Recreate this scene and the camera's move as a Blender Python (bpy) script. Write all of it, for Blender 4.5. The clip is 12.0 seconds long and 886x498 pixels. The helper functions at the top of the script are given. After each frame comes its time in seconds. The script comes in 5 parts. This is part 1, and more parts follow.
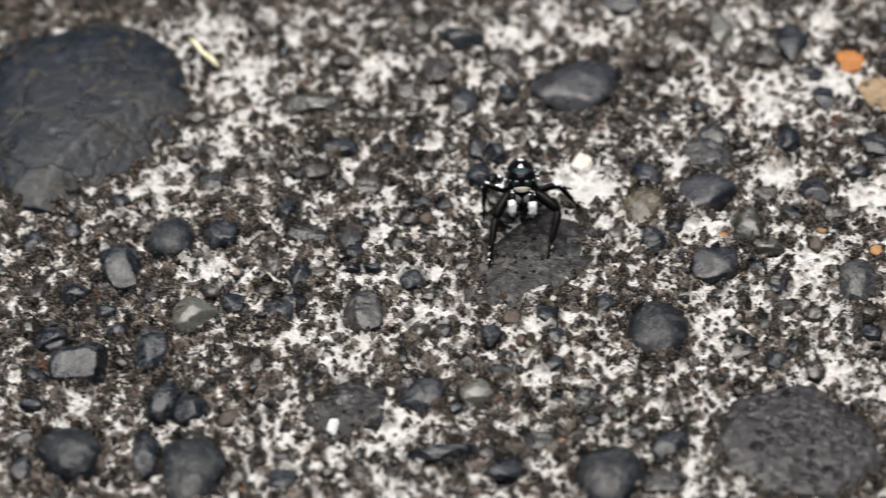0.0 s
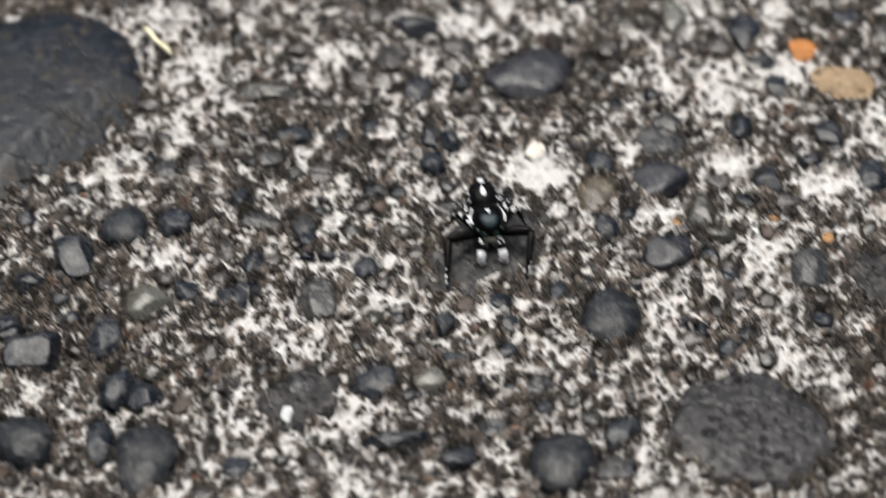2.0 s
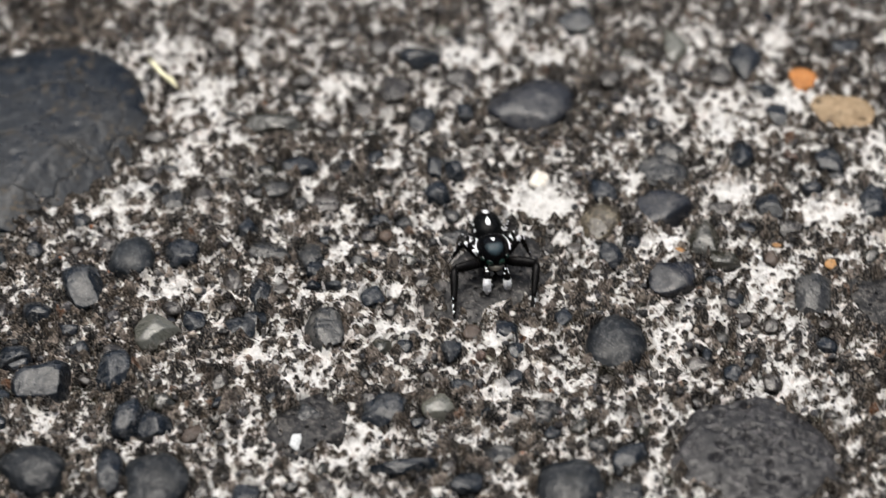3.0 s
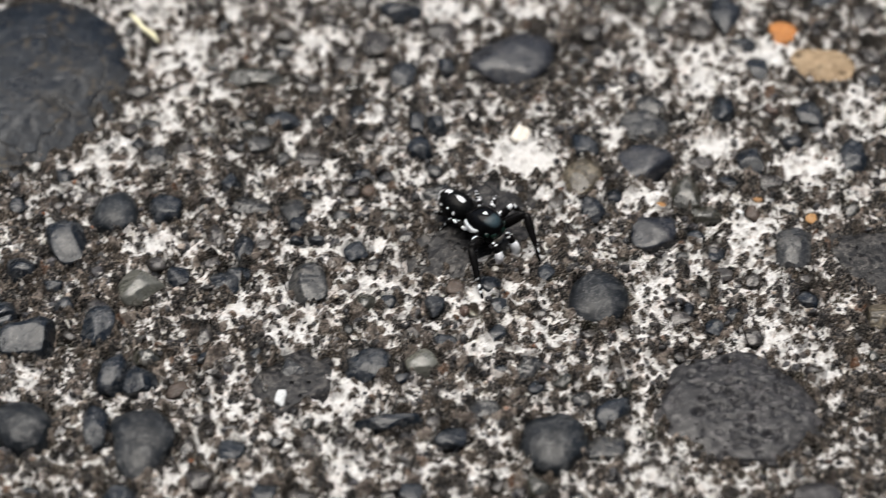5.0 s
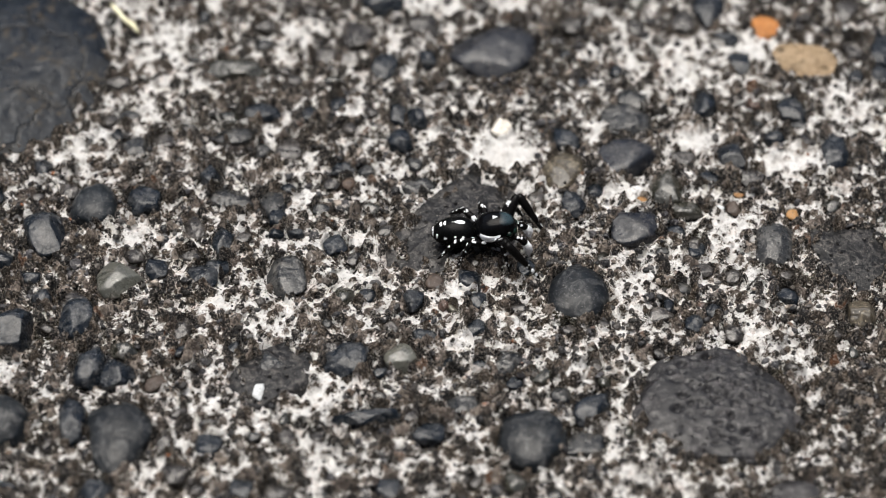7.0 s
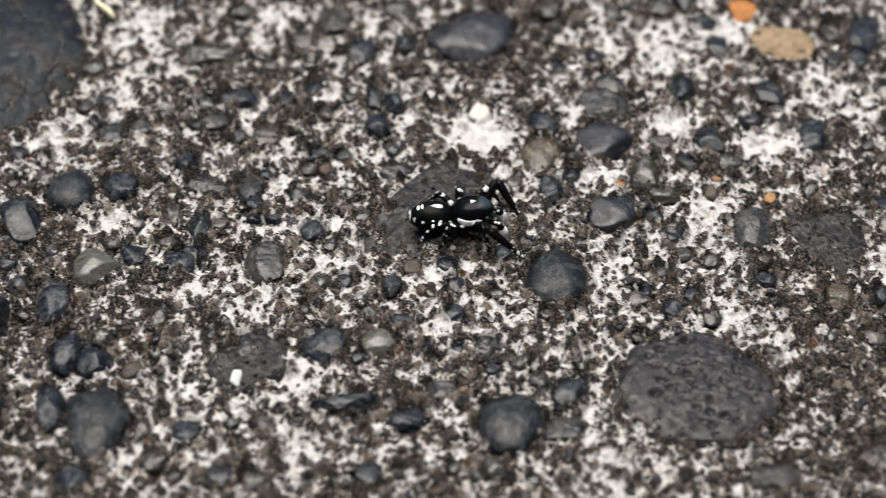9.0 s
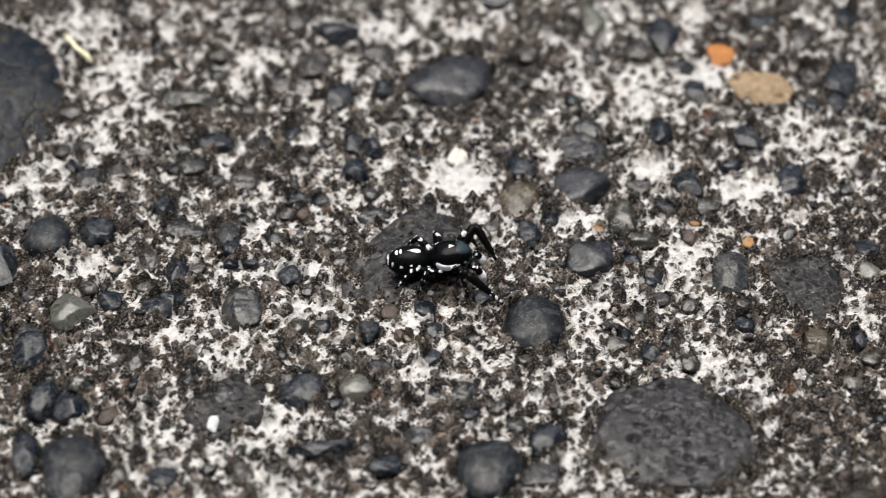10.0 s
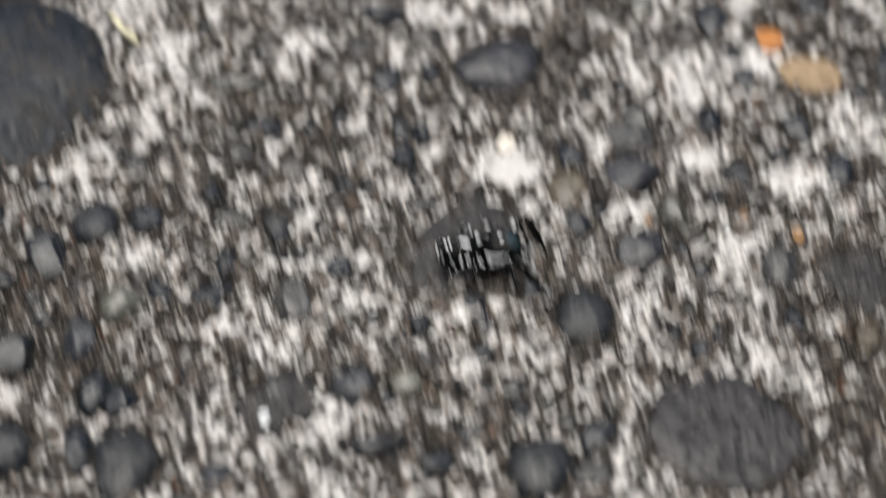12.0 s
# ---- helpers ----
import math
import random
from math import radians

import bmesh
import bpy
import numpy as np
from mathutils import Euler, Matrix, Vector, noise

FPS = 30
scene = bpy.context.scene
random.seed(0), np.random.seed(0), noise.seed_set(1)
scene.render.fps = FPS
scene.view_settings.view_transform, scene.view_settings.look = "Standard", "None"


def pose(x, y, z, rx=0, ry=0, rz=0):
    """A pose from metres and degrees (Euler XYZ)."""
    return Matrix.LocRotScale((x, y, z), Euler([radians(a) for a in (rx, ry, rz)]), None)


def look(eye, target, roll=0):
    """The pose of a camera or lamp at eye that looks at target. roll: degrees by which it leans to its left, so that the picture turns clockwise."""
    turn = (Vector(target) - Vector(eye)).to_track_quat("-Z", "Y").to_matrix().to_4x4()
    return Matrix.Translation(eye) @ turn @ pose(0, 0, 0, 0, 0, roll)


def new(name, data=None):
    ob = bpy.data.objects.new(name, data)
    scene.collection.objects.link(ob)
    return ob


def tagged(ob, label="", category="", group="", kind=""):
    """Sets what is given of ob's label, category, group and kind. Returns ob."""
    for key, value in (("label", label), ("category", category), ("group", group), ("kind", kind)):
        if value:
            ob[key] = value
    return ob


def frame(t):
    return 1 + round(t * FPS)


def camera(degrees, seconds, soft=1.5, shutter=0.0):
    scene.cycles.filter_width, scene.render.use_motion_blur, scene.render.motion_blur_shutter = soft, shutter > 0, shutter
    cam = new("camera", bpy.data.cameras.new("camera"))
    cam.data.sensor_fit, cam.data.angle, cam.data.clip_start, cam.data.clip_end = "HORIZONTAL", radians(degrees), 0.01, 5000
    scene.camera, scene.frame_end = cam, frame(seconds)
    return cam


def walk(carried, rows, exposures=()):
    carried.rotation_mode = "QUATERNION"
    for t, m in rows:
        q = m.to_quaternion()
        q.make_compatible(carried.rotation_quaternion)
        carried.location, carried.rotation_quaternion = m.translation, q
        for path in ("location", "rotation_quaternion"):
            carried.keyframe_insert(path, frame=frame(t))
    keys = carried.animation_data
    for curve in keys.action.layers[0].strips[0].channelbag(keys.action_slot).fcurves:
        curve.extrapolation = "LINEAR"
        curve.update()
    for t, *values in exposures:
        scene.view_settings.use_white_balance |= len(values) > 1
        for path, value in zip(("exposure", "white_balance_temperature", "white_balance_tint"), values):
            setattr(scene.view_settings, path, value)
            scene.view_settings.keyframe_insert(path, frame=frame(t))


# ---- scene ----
MM = 0.001
cam = camera(20.0, 12.0, soft=0.95, shutter=1.0)
cam.data.dof.use_dof = True
cam.data.dof.focus_distance = 156.6 * MM
cam.data.dof.aperture_fstop = 28.0

walk(cam, [
    (0, look((1.98 * MM, -107.98 * MM, 113.97 * MM), (-3.12 * MM, 3.32 * MM, 0), -1.72)),
    (0.034, look((1.91 * MM, -107.95 * MM, 113.99 * MM), (-2.89 * MM, 3.32 * MM, 0), -1.61)),
    (0.1, look((1.78 * MM, -107.88 * MM, 114.01 * MM), (-1.64 * MM, 3.48 * MM, 0), -1.40)),
    (0.2, look((1.58 * MM, -107.77 * MM, 114.05 * MM), (-0.03 * MM, 3.28 * MM, 0), -1.08)),
    (0.3, look((1.38 * MM, -107.67 * MM, 114.09 * MM), (0.82 * MM, 3.13 * MM, 0), -0.76)),
    (0.4, look((1.18 * MM, -107.56 * MM, 114.13 * MM), (0.90 * MM, 3.01 * MM, 0), -0.44)),
    (0.5, look((0.98 * MM, -107.45 * MM, 114.17 * MM), (1.05 * MM, 2.99 * MM, 0), -0.12)),
    (0.6, look((0.78 * MM, -107.29 * MM, 114.24 * MM), (1.01 * MM, 3.17 * MM, 0), -0.13)),
    (0.7, look((0.58 * MM, -107.12 * MM, 114.31 * MM), (0.58 * MM, 3.72 * MM, 0), -0.15)),
    (0.8, look((0.38 * MM, -106.95 * MM, 114.37 * MM), (0.16 * MM, 3.92 * MM, 0), -0.16)),
    (0.9, look((0.18 * MM, -106.79 * MM, 114.44 * MM), (-0.55 * MM, 4.31 * MM, 0), -0.18)),
    (1, look((-0.02 * MM, -106.62 * MM, 114.51 * MM), (-1.02 * MM, 4.56 * MM, 0), -0.20)),
    (1.1, look((-0.02 * MM, -106.76 * MM, 114.41 * MM), (-1.20 * MM, 5.00 * MM, 0), -0.26)),
    (1.2, look((-0.01 * MM, -106.90 * MM, 114.31 * MM), (-1.49 * MM, 5.69 * MM, 0), -0.32)),
    (1.3, look((-0.01 * MM, -107.04 * MM, 114.21 * MM), (-1.39 * MM, 5.60 * MM, 0), -0.38)),
    (1.4, look((-0.01 * MM, -107.19 * MM, 114.11 * MM), (-1.80 * MM, 4.71 * MM, 0), -0.44)),
    (1.5, look((-0.00 * MM, -107.33 * MM, 114.01 * MM), (-2.23 * MM, 4.10 * MM, 0), -0.50)),
    (1.6, look((0.43 * MM, -107.51 * MM, 114.02 * MM), (-1.99 * MM, 3.77 * MM, 0), -0.54)),
    (1.7, look((0.85 * MM, -107.70 * MM, 114.04 * MM), (-1.94 * MM, 3.74 * MM, 0), -0.59)),
    (1.8, look((1.28 * MM, -107.88 * MM, 114.06 * MM), (-1.81 * MM, 3.52 * MM, 0), -0.64)),
    (1.9, look((1.71 * MM, -108.07 * MM, 114.08 * MM), (-1.10 * MM, 3.14 * MM, 0), -0.69)),
    (2, look((2.14 * MM, -108.25 * MM, 114.09 * MM), (-0.16 * MM, 2.25 * MM, 0), -0.73)),
    (2.1, look((1.81 * MM, -107.89 * MM, 114.65 * MM), (0.33 * MM, 1.73 * MM, 0), -0.63)),
    (2.2, look((1.48 * MM, -107.53 * MM, 115.21 * MM), (1.10 * MM, 1.30 * MM, 0), -0.52)),
    (2.3, look((1.15 * MM, -107.17 * MM, 115.77 * MM), (1.08 * MM, 0.65 * MM, 0), -0.41)),
    (2.4, look((0.82 * MM, -106.81 * MM, 116.33 * MM), (0.89 * MM, 0.19 * MM, 0), -0.31)),
    (2.467, look((0.60 * MM, -106.57 * MM, 116.70 * MM), (0.58 * MM, -0.12 * MM, 0), -0.24)),
    (2.5, look((0.49 * MM, -106.46 * MM, 116.89 * MM), (0.46 * MM, 0.31 * MM, 0), -0.20)),
    (2.533, look((0.52 * MM, -106.60 * MM, 116.78 * MM), (0.28 * MM, 0.82 * MM, 0), -0.24)),
    (2.6, look((0.61 * MM, -107.10 * MM, 116.38 * MM), (-0.20 * MM, 2.13 * MM, 0), -0.33)),
    (2.7, look((0.73 * MM, -107.75 * MM, 115.88 * MM), (-1.06 * MM, 4.54 * MM, 0), -0.45)),
    (2.8, look((0.85 * MM, -108.40 * MM, 115.37 * MM), (-1.04 * MM, 5.74 * MM, 0), -0.57)),
    (2.9, look((0.96 * MM, -109.05 * MM, 114.87 * MM), (-0.73 * MM, 5.54 * MM, 0), -0.70)),
    (3, look((1.08 * MM, -109.69 * MM, 114.36 * MM), (-0.55 * MM, 4.85 * MM, 0), -0.82)),
    (3.1, look((0.49 * MM, -108.97 * MM, 115.08 * MM), (-0.47 * MM, 2.98 * MM, 0), -0.70)),
    (3.2, look((-0.10 * MM, -108.25 * MM, 115.80 * MM), (-0.82 * MM, 2.53 * MM, 0), -0.57)),
    (4.8, look((-0.10 * MM, -109.36 * MM, 115.41 * MM), (0.91 * MM, 1.04 * MM, 0), 0.06)),
    (4.9, look((-0.02 * MM, -109.33 * MM, 115.51 * MM), (0.82 * MM, 0.98 * MM, 0), -0.05)),
    (5, look((0.06 * MM, -109.30 * MM, 115.61 * MM), (0.55 * MM, 0.81 * MM, 0), -0.16)),
    (5.1, look((0.10 * MM, -109.07 * MM, 115.76 * MM), (0.10 * MM, 0.60 * MM, 0), -0.24)),
    (5.2, look((0.13 * MM, -108.84 * MM, 115.91 * MM), (-0.03 * MM, 0.40 * MM, 0), -0.32)),
    (5.3, look((0.17 * MM, -108.61 * MM, 116.06 * MM), (-0.15 * MM, 0.73 * MM, 0), -0.39)),
    (5.4, look((0.20 * MM, -108.38 * MM, 116.21 * MM), (-0.36 * MM, 1.76 * MM, 0), -0.47)),
    (5.5, look((0.24 * MM, -108.15 * MM, 116.36 * MM), (-0.50 * MM, 2.71 * MM, 0), -0.55)),
    (5.6, look((0.12 * MM, -108.40 * MM, 116.12 * MM), (-0.48 * MM, 3.24 * MM, 0), -0.41)),
    (5.7, look((-0.01 * MM, -108.64 * MM, 115.88 * MM), (-0.14 * MM, 3.20 * MM, 0), -0.27)),
    (5.8, look((-0.13 * MM, -108.89 * MM, 115.64 * MM), (0.46 * MM, 2.74 * MM, 0), -0.14)),
    (5.9, look((-0.26 * MM, -109.13 * MM, 115.40 * MM), (0.72 * MM, 2.02 * MM, 0), 0.00)),
    (6, look((-0.38 * MM, -109.38 * MM, 115.16 * MM), (0.38 * MM, 1.22 * MM, 0), 0.14)),
    (6.1, look((-0.30 * MM, -109.16 * MM, 115.36 * MM), (-0.12 * MM, 0.61 * MM, 0), 0.11)),
    (6.2, look((-0.23 * MM, -108.95 * MM, 115.55 * MM), (-0.23 * MM, 0.47 * MM, 0), 0.08)),
    (6.3, look((-0.15 * MM, -108.73 * MM, 115.75 * MM), (-0.19 * MM, -0.04 * MM, 0), 0.06)),
    (6.4, look((-0.08 * MM, -108.52 * MM, 115.94 * MM), (-0.01 * MM, -0.22 * MM, 0), 0.03)),
    (6.5, look((0.00 * MM, -108.30 * MM, 116.14 * MM), (-0.00 * MM, 0.00 * MM, 0), -0.00)),
    (6.6, look((0.11 * MM, -108.31 * MM, 116.07 * MM), (-0.02 * MM, 0.28 * MM, 0), 0.10)),
    (6.7, look((0.22 * MM, -108.33 * MM, 116.00 * MM), (0.27 * MM, 0.38 * MM, 0), 0.19)),
    (6.8, look((0.34 * MM, -108.34 * MM, 115.92 * MM), (0.88 * MM, 0.38 * MM, 0), 0.29)),
    (6.9, look((0.45 * MM, -108.36 * MM, 115.85 * MM), (1.57 * MM, 0.19 * MM, 0), 0.38)),
    (7, look((0.56 * MM, -108.37 * MM, 115.78 * MM), (1.84 * MM, 0.29 * MM, 0), 0.48)),
    (7.1, look((0.56 * MM, -108.36 * MM, 115.76 * MM), (1.76 * MM, 0.23 * MM, 0), 0.50)),
    (7.2, look((0.56 * MM, -108.36 * MM, 115.74 * MM), (1.69 * MM, 0.17 * MM, 0), 0.51)),
    (8.8, look((0.58 * MM, -108.27 * MM, 115.47 * MM), (2.89 * MM, -0.91 * MM, 0), 0.77)),
    (8.9, look((0.58 * MM, -108.27 * MM, 115.45 * MM), (3.04 * MM, -0.93 * MM, 0), 0.78)),
    (9, look((0.58 * MM, -108.26 * MM, 115.43 * MM), (3.22 * MM, -1.03 * MM, 0), 0.80)),
    (9.1, look((0.61 * MM, -108.18 * MM, 115.51 * MM), (3.57 * MM, -0.94 * MM, 0), 0.81)),
    (9.2, look((0.65 * MM, -108.10 * MM, 115.60 * MM), (3.62 * MM, -0.61 * MM, 0), 0.83)),
    (9.3, look((0.68 * MM, -108.02 * MM, 115.68 * MM), (3.51 * MM, -0.21 * MM, 0), 0.84)),
    (9.4, look((0.72 * MM, -107.94 * MM, 115.77 * MM), (3.57 * MM, 0.08 * MM, 0), 0.86)),
    (9.5, look((0.75 * MM, -107.86 * MM, 115.85 * MM), (3.63 * MM, 0.28 * MM, 0), 0.87)),
    (9.6, look((0.81 * MM, -107.84 * MM, 115.77 * MM), (3.90 * MM, 0.74 * MM, 0), 0.92)),
    (9.7, look((0.86 * MM, -107.82 * MM, 115.69 * MM), (4.19 * MM, 1.43 * MM, 0), 0.96)),
    (9.8, look((0.92 * MM, -107.79 * MM, 115.62 * MM), (4.32 * MM, 2.23 * MM, 0), 1.01)),
    (9.9, look((0.97 * MM, -107.77 * MM, 115.54 * MM), (4.47 * MM, 2.66 * MM, 0), 1.05)),
    (10, look((1.03 * MM, -107.75 * MM, 115.46 * MM), (4.69 * MM, 2.88 * MM, 0), 1.10)),
    (10.1, look((0.90 * MM, -107.67 * MM, 115.45 * MM), (4.70 * MM, 2.80 * MM, 0), 1.08)),
    (10.2, look((0.76 * MM, -107.59 * MM, 115.44 * MM), (4.37 * MM, 2.33 * MM, 0), 1.07)),
    (10.3, look((0.62 * MM, -107.52 * MM, 115.44 * MM), (4.07 * MM, 1.90 * MM, 0), 1.05)),
    (10.4, look((0.49 * MM, -107.44 * MM, 115.43 * MM), (3.66 * MM, 1.85 * MM, 0), 1.03)),
    (10.5, look((0.35 * MM, -107.36 * MM, 115.43 * MM), (3.36 * MM, 1.73 * MM, 0), 1.02)),
    (10.6, look((0.38 * MM, -107.46 * MM, 115.30 * MM), (3.24 * MM, 1.92 * MM, 0), 1.04)),
    (10.7, look((0.42 * MM, -107.56 * MM, 115.17 * MM), (3.25 * MM, 1.91 * MM, 0), 1.06)),
    (10.8, look((0.45 * MM, -107.67 * MM, 115.05 * MM), (3.32 * MM, 1.49 * MM, 0), 1.08)),
    (10.9, look((0.49 * MM, -107.77 * MM, 114.92 * MM), (3.48 * MM, 0.81 * MM, 0), 1.10)),
    (11, look((0.52 * MM, -107.87 * MM, 114.79 * MM), (3.55 * MM, 0.24 * MM, 0), 1.12)),
    (11.1, look((0.60 * MM, -107.66 * MM, 114.97 * MM), (3.44 * MM, -0.52 * MM, 0), 1.07)),
    (11.2, look((0.68 * MM, -107.44 * MM, 115.14 * MM), (3.16 * MM, -1.20 * MM, 0), 1.01)),
    (11.3, look((0.75 * MM, -107.23 * MM, 115.32 * MM), (3.05 * MM, -1.09 * MM, 0), 0.96)),
    (11.4, look((0.83 * MM, -107.01 * MM, 115.49 * MM), (3.10 * MM, -0.44 * MM, 0), 0.90)),
    (11.5, look((0.91 * MM, -106.80 * MM, 115.67 * MM), (3.26 * MM, 0.05 * MM, 0), 0.85)),
    (11.6, look((0.34 * MM, -106.12 * MM, 116.33 * MM), (3.56 * MM, -0.04 * MM, 0), 0.99)),
    (11.7, look((-0.24 * MM, -105.44 * MM, 116.99 * MM), (3.45 * MM, -0.51 * MM, 0), 1.12)),
    (11.8, look((-0.82 * MM, -104.77 * MM, 117.65 * MM), (2.96 * MM, -1.23 * MM, 0), 1.26)),
    (11.9, look((-1.39 * MM, -104.09 * MM, 118.31 * MM), (2.25 * MM, -0.75 * MM, 0), 1.40)),
    (12, look((-1.96 * MM, -103.41 * MM, 118.97 * MM), (1.54 * MM, 2.08 * MM, 0), 1.54)),
], exposures=[(0.0, 0.77, 6530, 8.2), (12.0, 0.77, 6530, 8.2)])

# ---- daylight: a bright cloudy sky, brightest beyond the far side ----
world = bpy.data.worlds.new("cloudy_sky")
scene.world = world
world.use_nodes = True
sky = world.node_tree.nodes.new("ShaderNodeTexSky")
sky.sky_type = "NISHITA"
sky.sun_disc = False
sky.sun_elevation = radians(74)
sky.sun_rotation = radians(-20)
sky.air_density = 1.0
sky.dust_density = 4.0
world.node_tree.links.new(sky.outputs["Color"], world.node_tree.nodes["Background"].inputs["Color"])
world.node_tree.nodes["Background"].inputs["Strength"].default_value = 0.085

sun_data = bpy.data.lights.new("sun", "SUN")
sun_data.energy = 3.0
sun_data.angle = radians(50)
sun_data.color = (1.0, 0.96, 0.91)
sun = new("sun", sun_data)
sun.matrix_world = look((-0.10, 0.26, 0.96), (0, 0, 0))


# ---- materials ----
class Nodes:
    """A node material with a Principled shader, written in a few calls."""

    def __init__(self, name, rough=0.6, spec=0.5):
        self.mat = bpy.data.materials.new(name)
        self.mat.use_nodes = True
        self.tree = self.mat.node_tree
        self.shader = self.tree.nodes["Principled BSDF"]
        self.shader.inputs["Roughness"].default_value = rough
        self.shader.inputs["Specular IOR Level"].default_value = spec
        self.coord = self.tree.nodes.new("ShaderNodeTexCoord").outputs["Object"]

    def link(self, a, b):
        self.tree.links.new(a, b)

    def shifted(self):
        """Object coordinates moved by the object's own random number, so that no two stones look alike."""
        info = self.tree.nodes.new("ShaderNodeObjectInfo")
        add = self.tree.nodes.new("ShaderNodeVectorMath")
        add.operation = "ADD"
        self.link(self.coord, add.inputs[0])
        self.link(info.outputs["Random"], add.inputs[1])
        self.random = info.outputs["Random"]
        self.coord = add.outputs[0]

    def noise(self, size_mm, detail=3.0, rough=0.55, distort=0.0):
        n = self.tree.nodes.new("ShaderNodeTexNoise")
        n.inputs["Scale"].default_value = 1000.0 / size_mm
        n.inputs["Detail"].default_value = detail
        n.inputs["Roughness"].default_value = rough
        n.inputs["Distortion"].default_value = distort
        self.link(self.coord, n.inputs["Vector"])
        return n.outputs["Fac"]

    def cells(self, size_mm):
        n = self.tree.nodes.new("ShaderNodeTexVoronoi")
        n.inputs["Scale"].default_value = 1000.0 / size_mm
        self.link(self.coord, n.inputs["Vector"])
        return n.outputs["Distance"]

    def ramp(self, fac, *stops):
        n = self.tree.nodes.new("ShaderNodeValToRGB")
        while len(n.color_ramp.elements) < len(stops):
            n.color_ramp.elements.new(0.5)
        for e, (at, col) in zip(n.color_ramp.elements, stops):
            e.position = at
            e.color = (*col, 1) if isinstance(col, tuple) else (col, col, col, 1)
        self.link(fac, n.inputs["Fac"])
        return n.outputs["Color"]

    def mix(self, fac, a, b, blend="MIX"):
        n = self.tree.nodes.new("ShaderNodeMix")
        n.data_type, n.blend_type = "RGBA", blend
        for value, socket in ((fac, n.inputs[0]), (a, n.inputs[6]), (b, n.inputs[7])):
            if isinstance(value, (int, float)):
                socket.default_value = value if socket == n.inputs[0] else (value, value, value, 1)
            elif isinstance(value, tuple):
                socket.default_value = (*value, 1)
            else:
                self.link(value, socket)
        return n.outputs[2]

    def math(self, op, a, b):
        n = self.tree.nodes.new("ShaderNodeMath")
        n.operation = op
        for value, socket in ((a, n.inputs[0]), (b, n.inputs[1])):
            if isinstance(value, (int, float)):
                socket.default_value = value
            else:
                self.link(value, socket)
        return n.outputs[0]

    def attribute(self, name):
        n = self.tree.nodes.new("ShaderNodeAttribute")
        n.attribute_name = name
        return n.outputs["Fac"]

    def island(self):
        return self.tree.nodes.new("ShaderNodeNewGeometry").outputs["Random Per Island"]

    def colour(self, c):
        if isinstance(c, tuple):
            self.shader.inputs["Base Color"].default_value = (*c, 1)
        else:
            self.link(c, self.shader.inputs["Base Color"])

    def roughness(self, r):
        self.link(r, self.shader.inputs["Roughness"])

    def bump(self, height, mm, strength=1.0):
        n = self.tree.nodes.new("ShaderNodeBump")
        n.inputs["Distance"].default_value = mm * MM
        n.inputs["Strength"].default_value = strength
        self.link(height, n.inputs["Height"])
        self.link(n.outputs["Normal"], self.shader.inputs["Normal"])


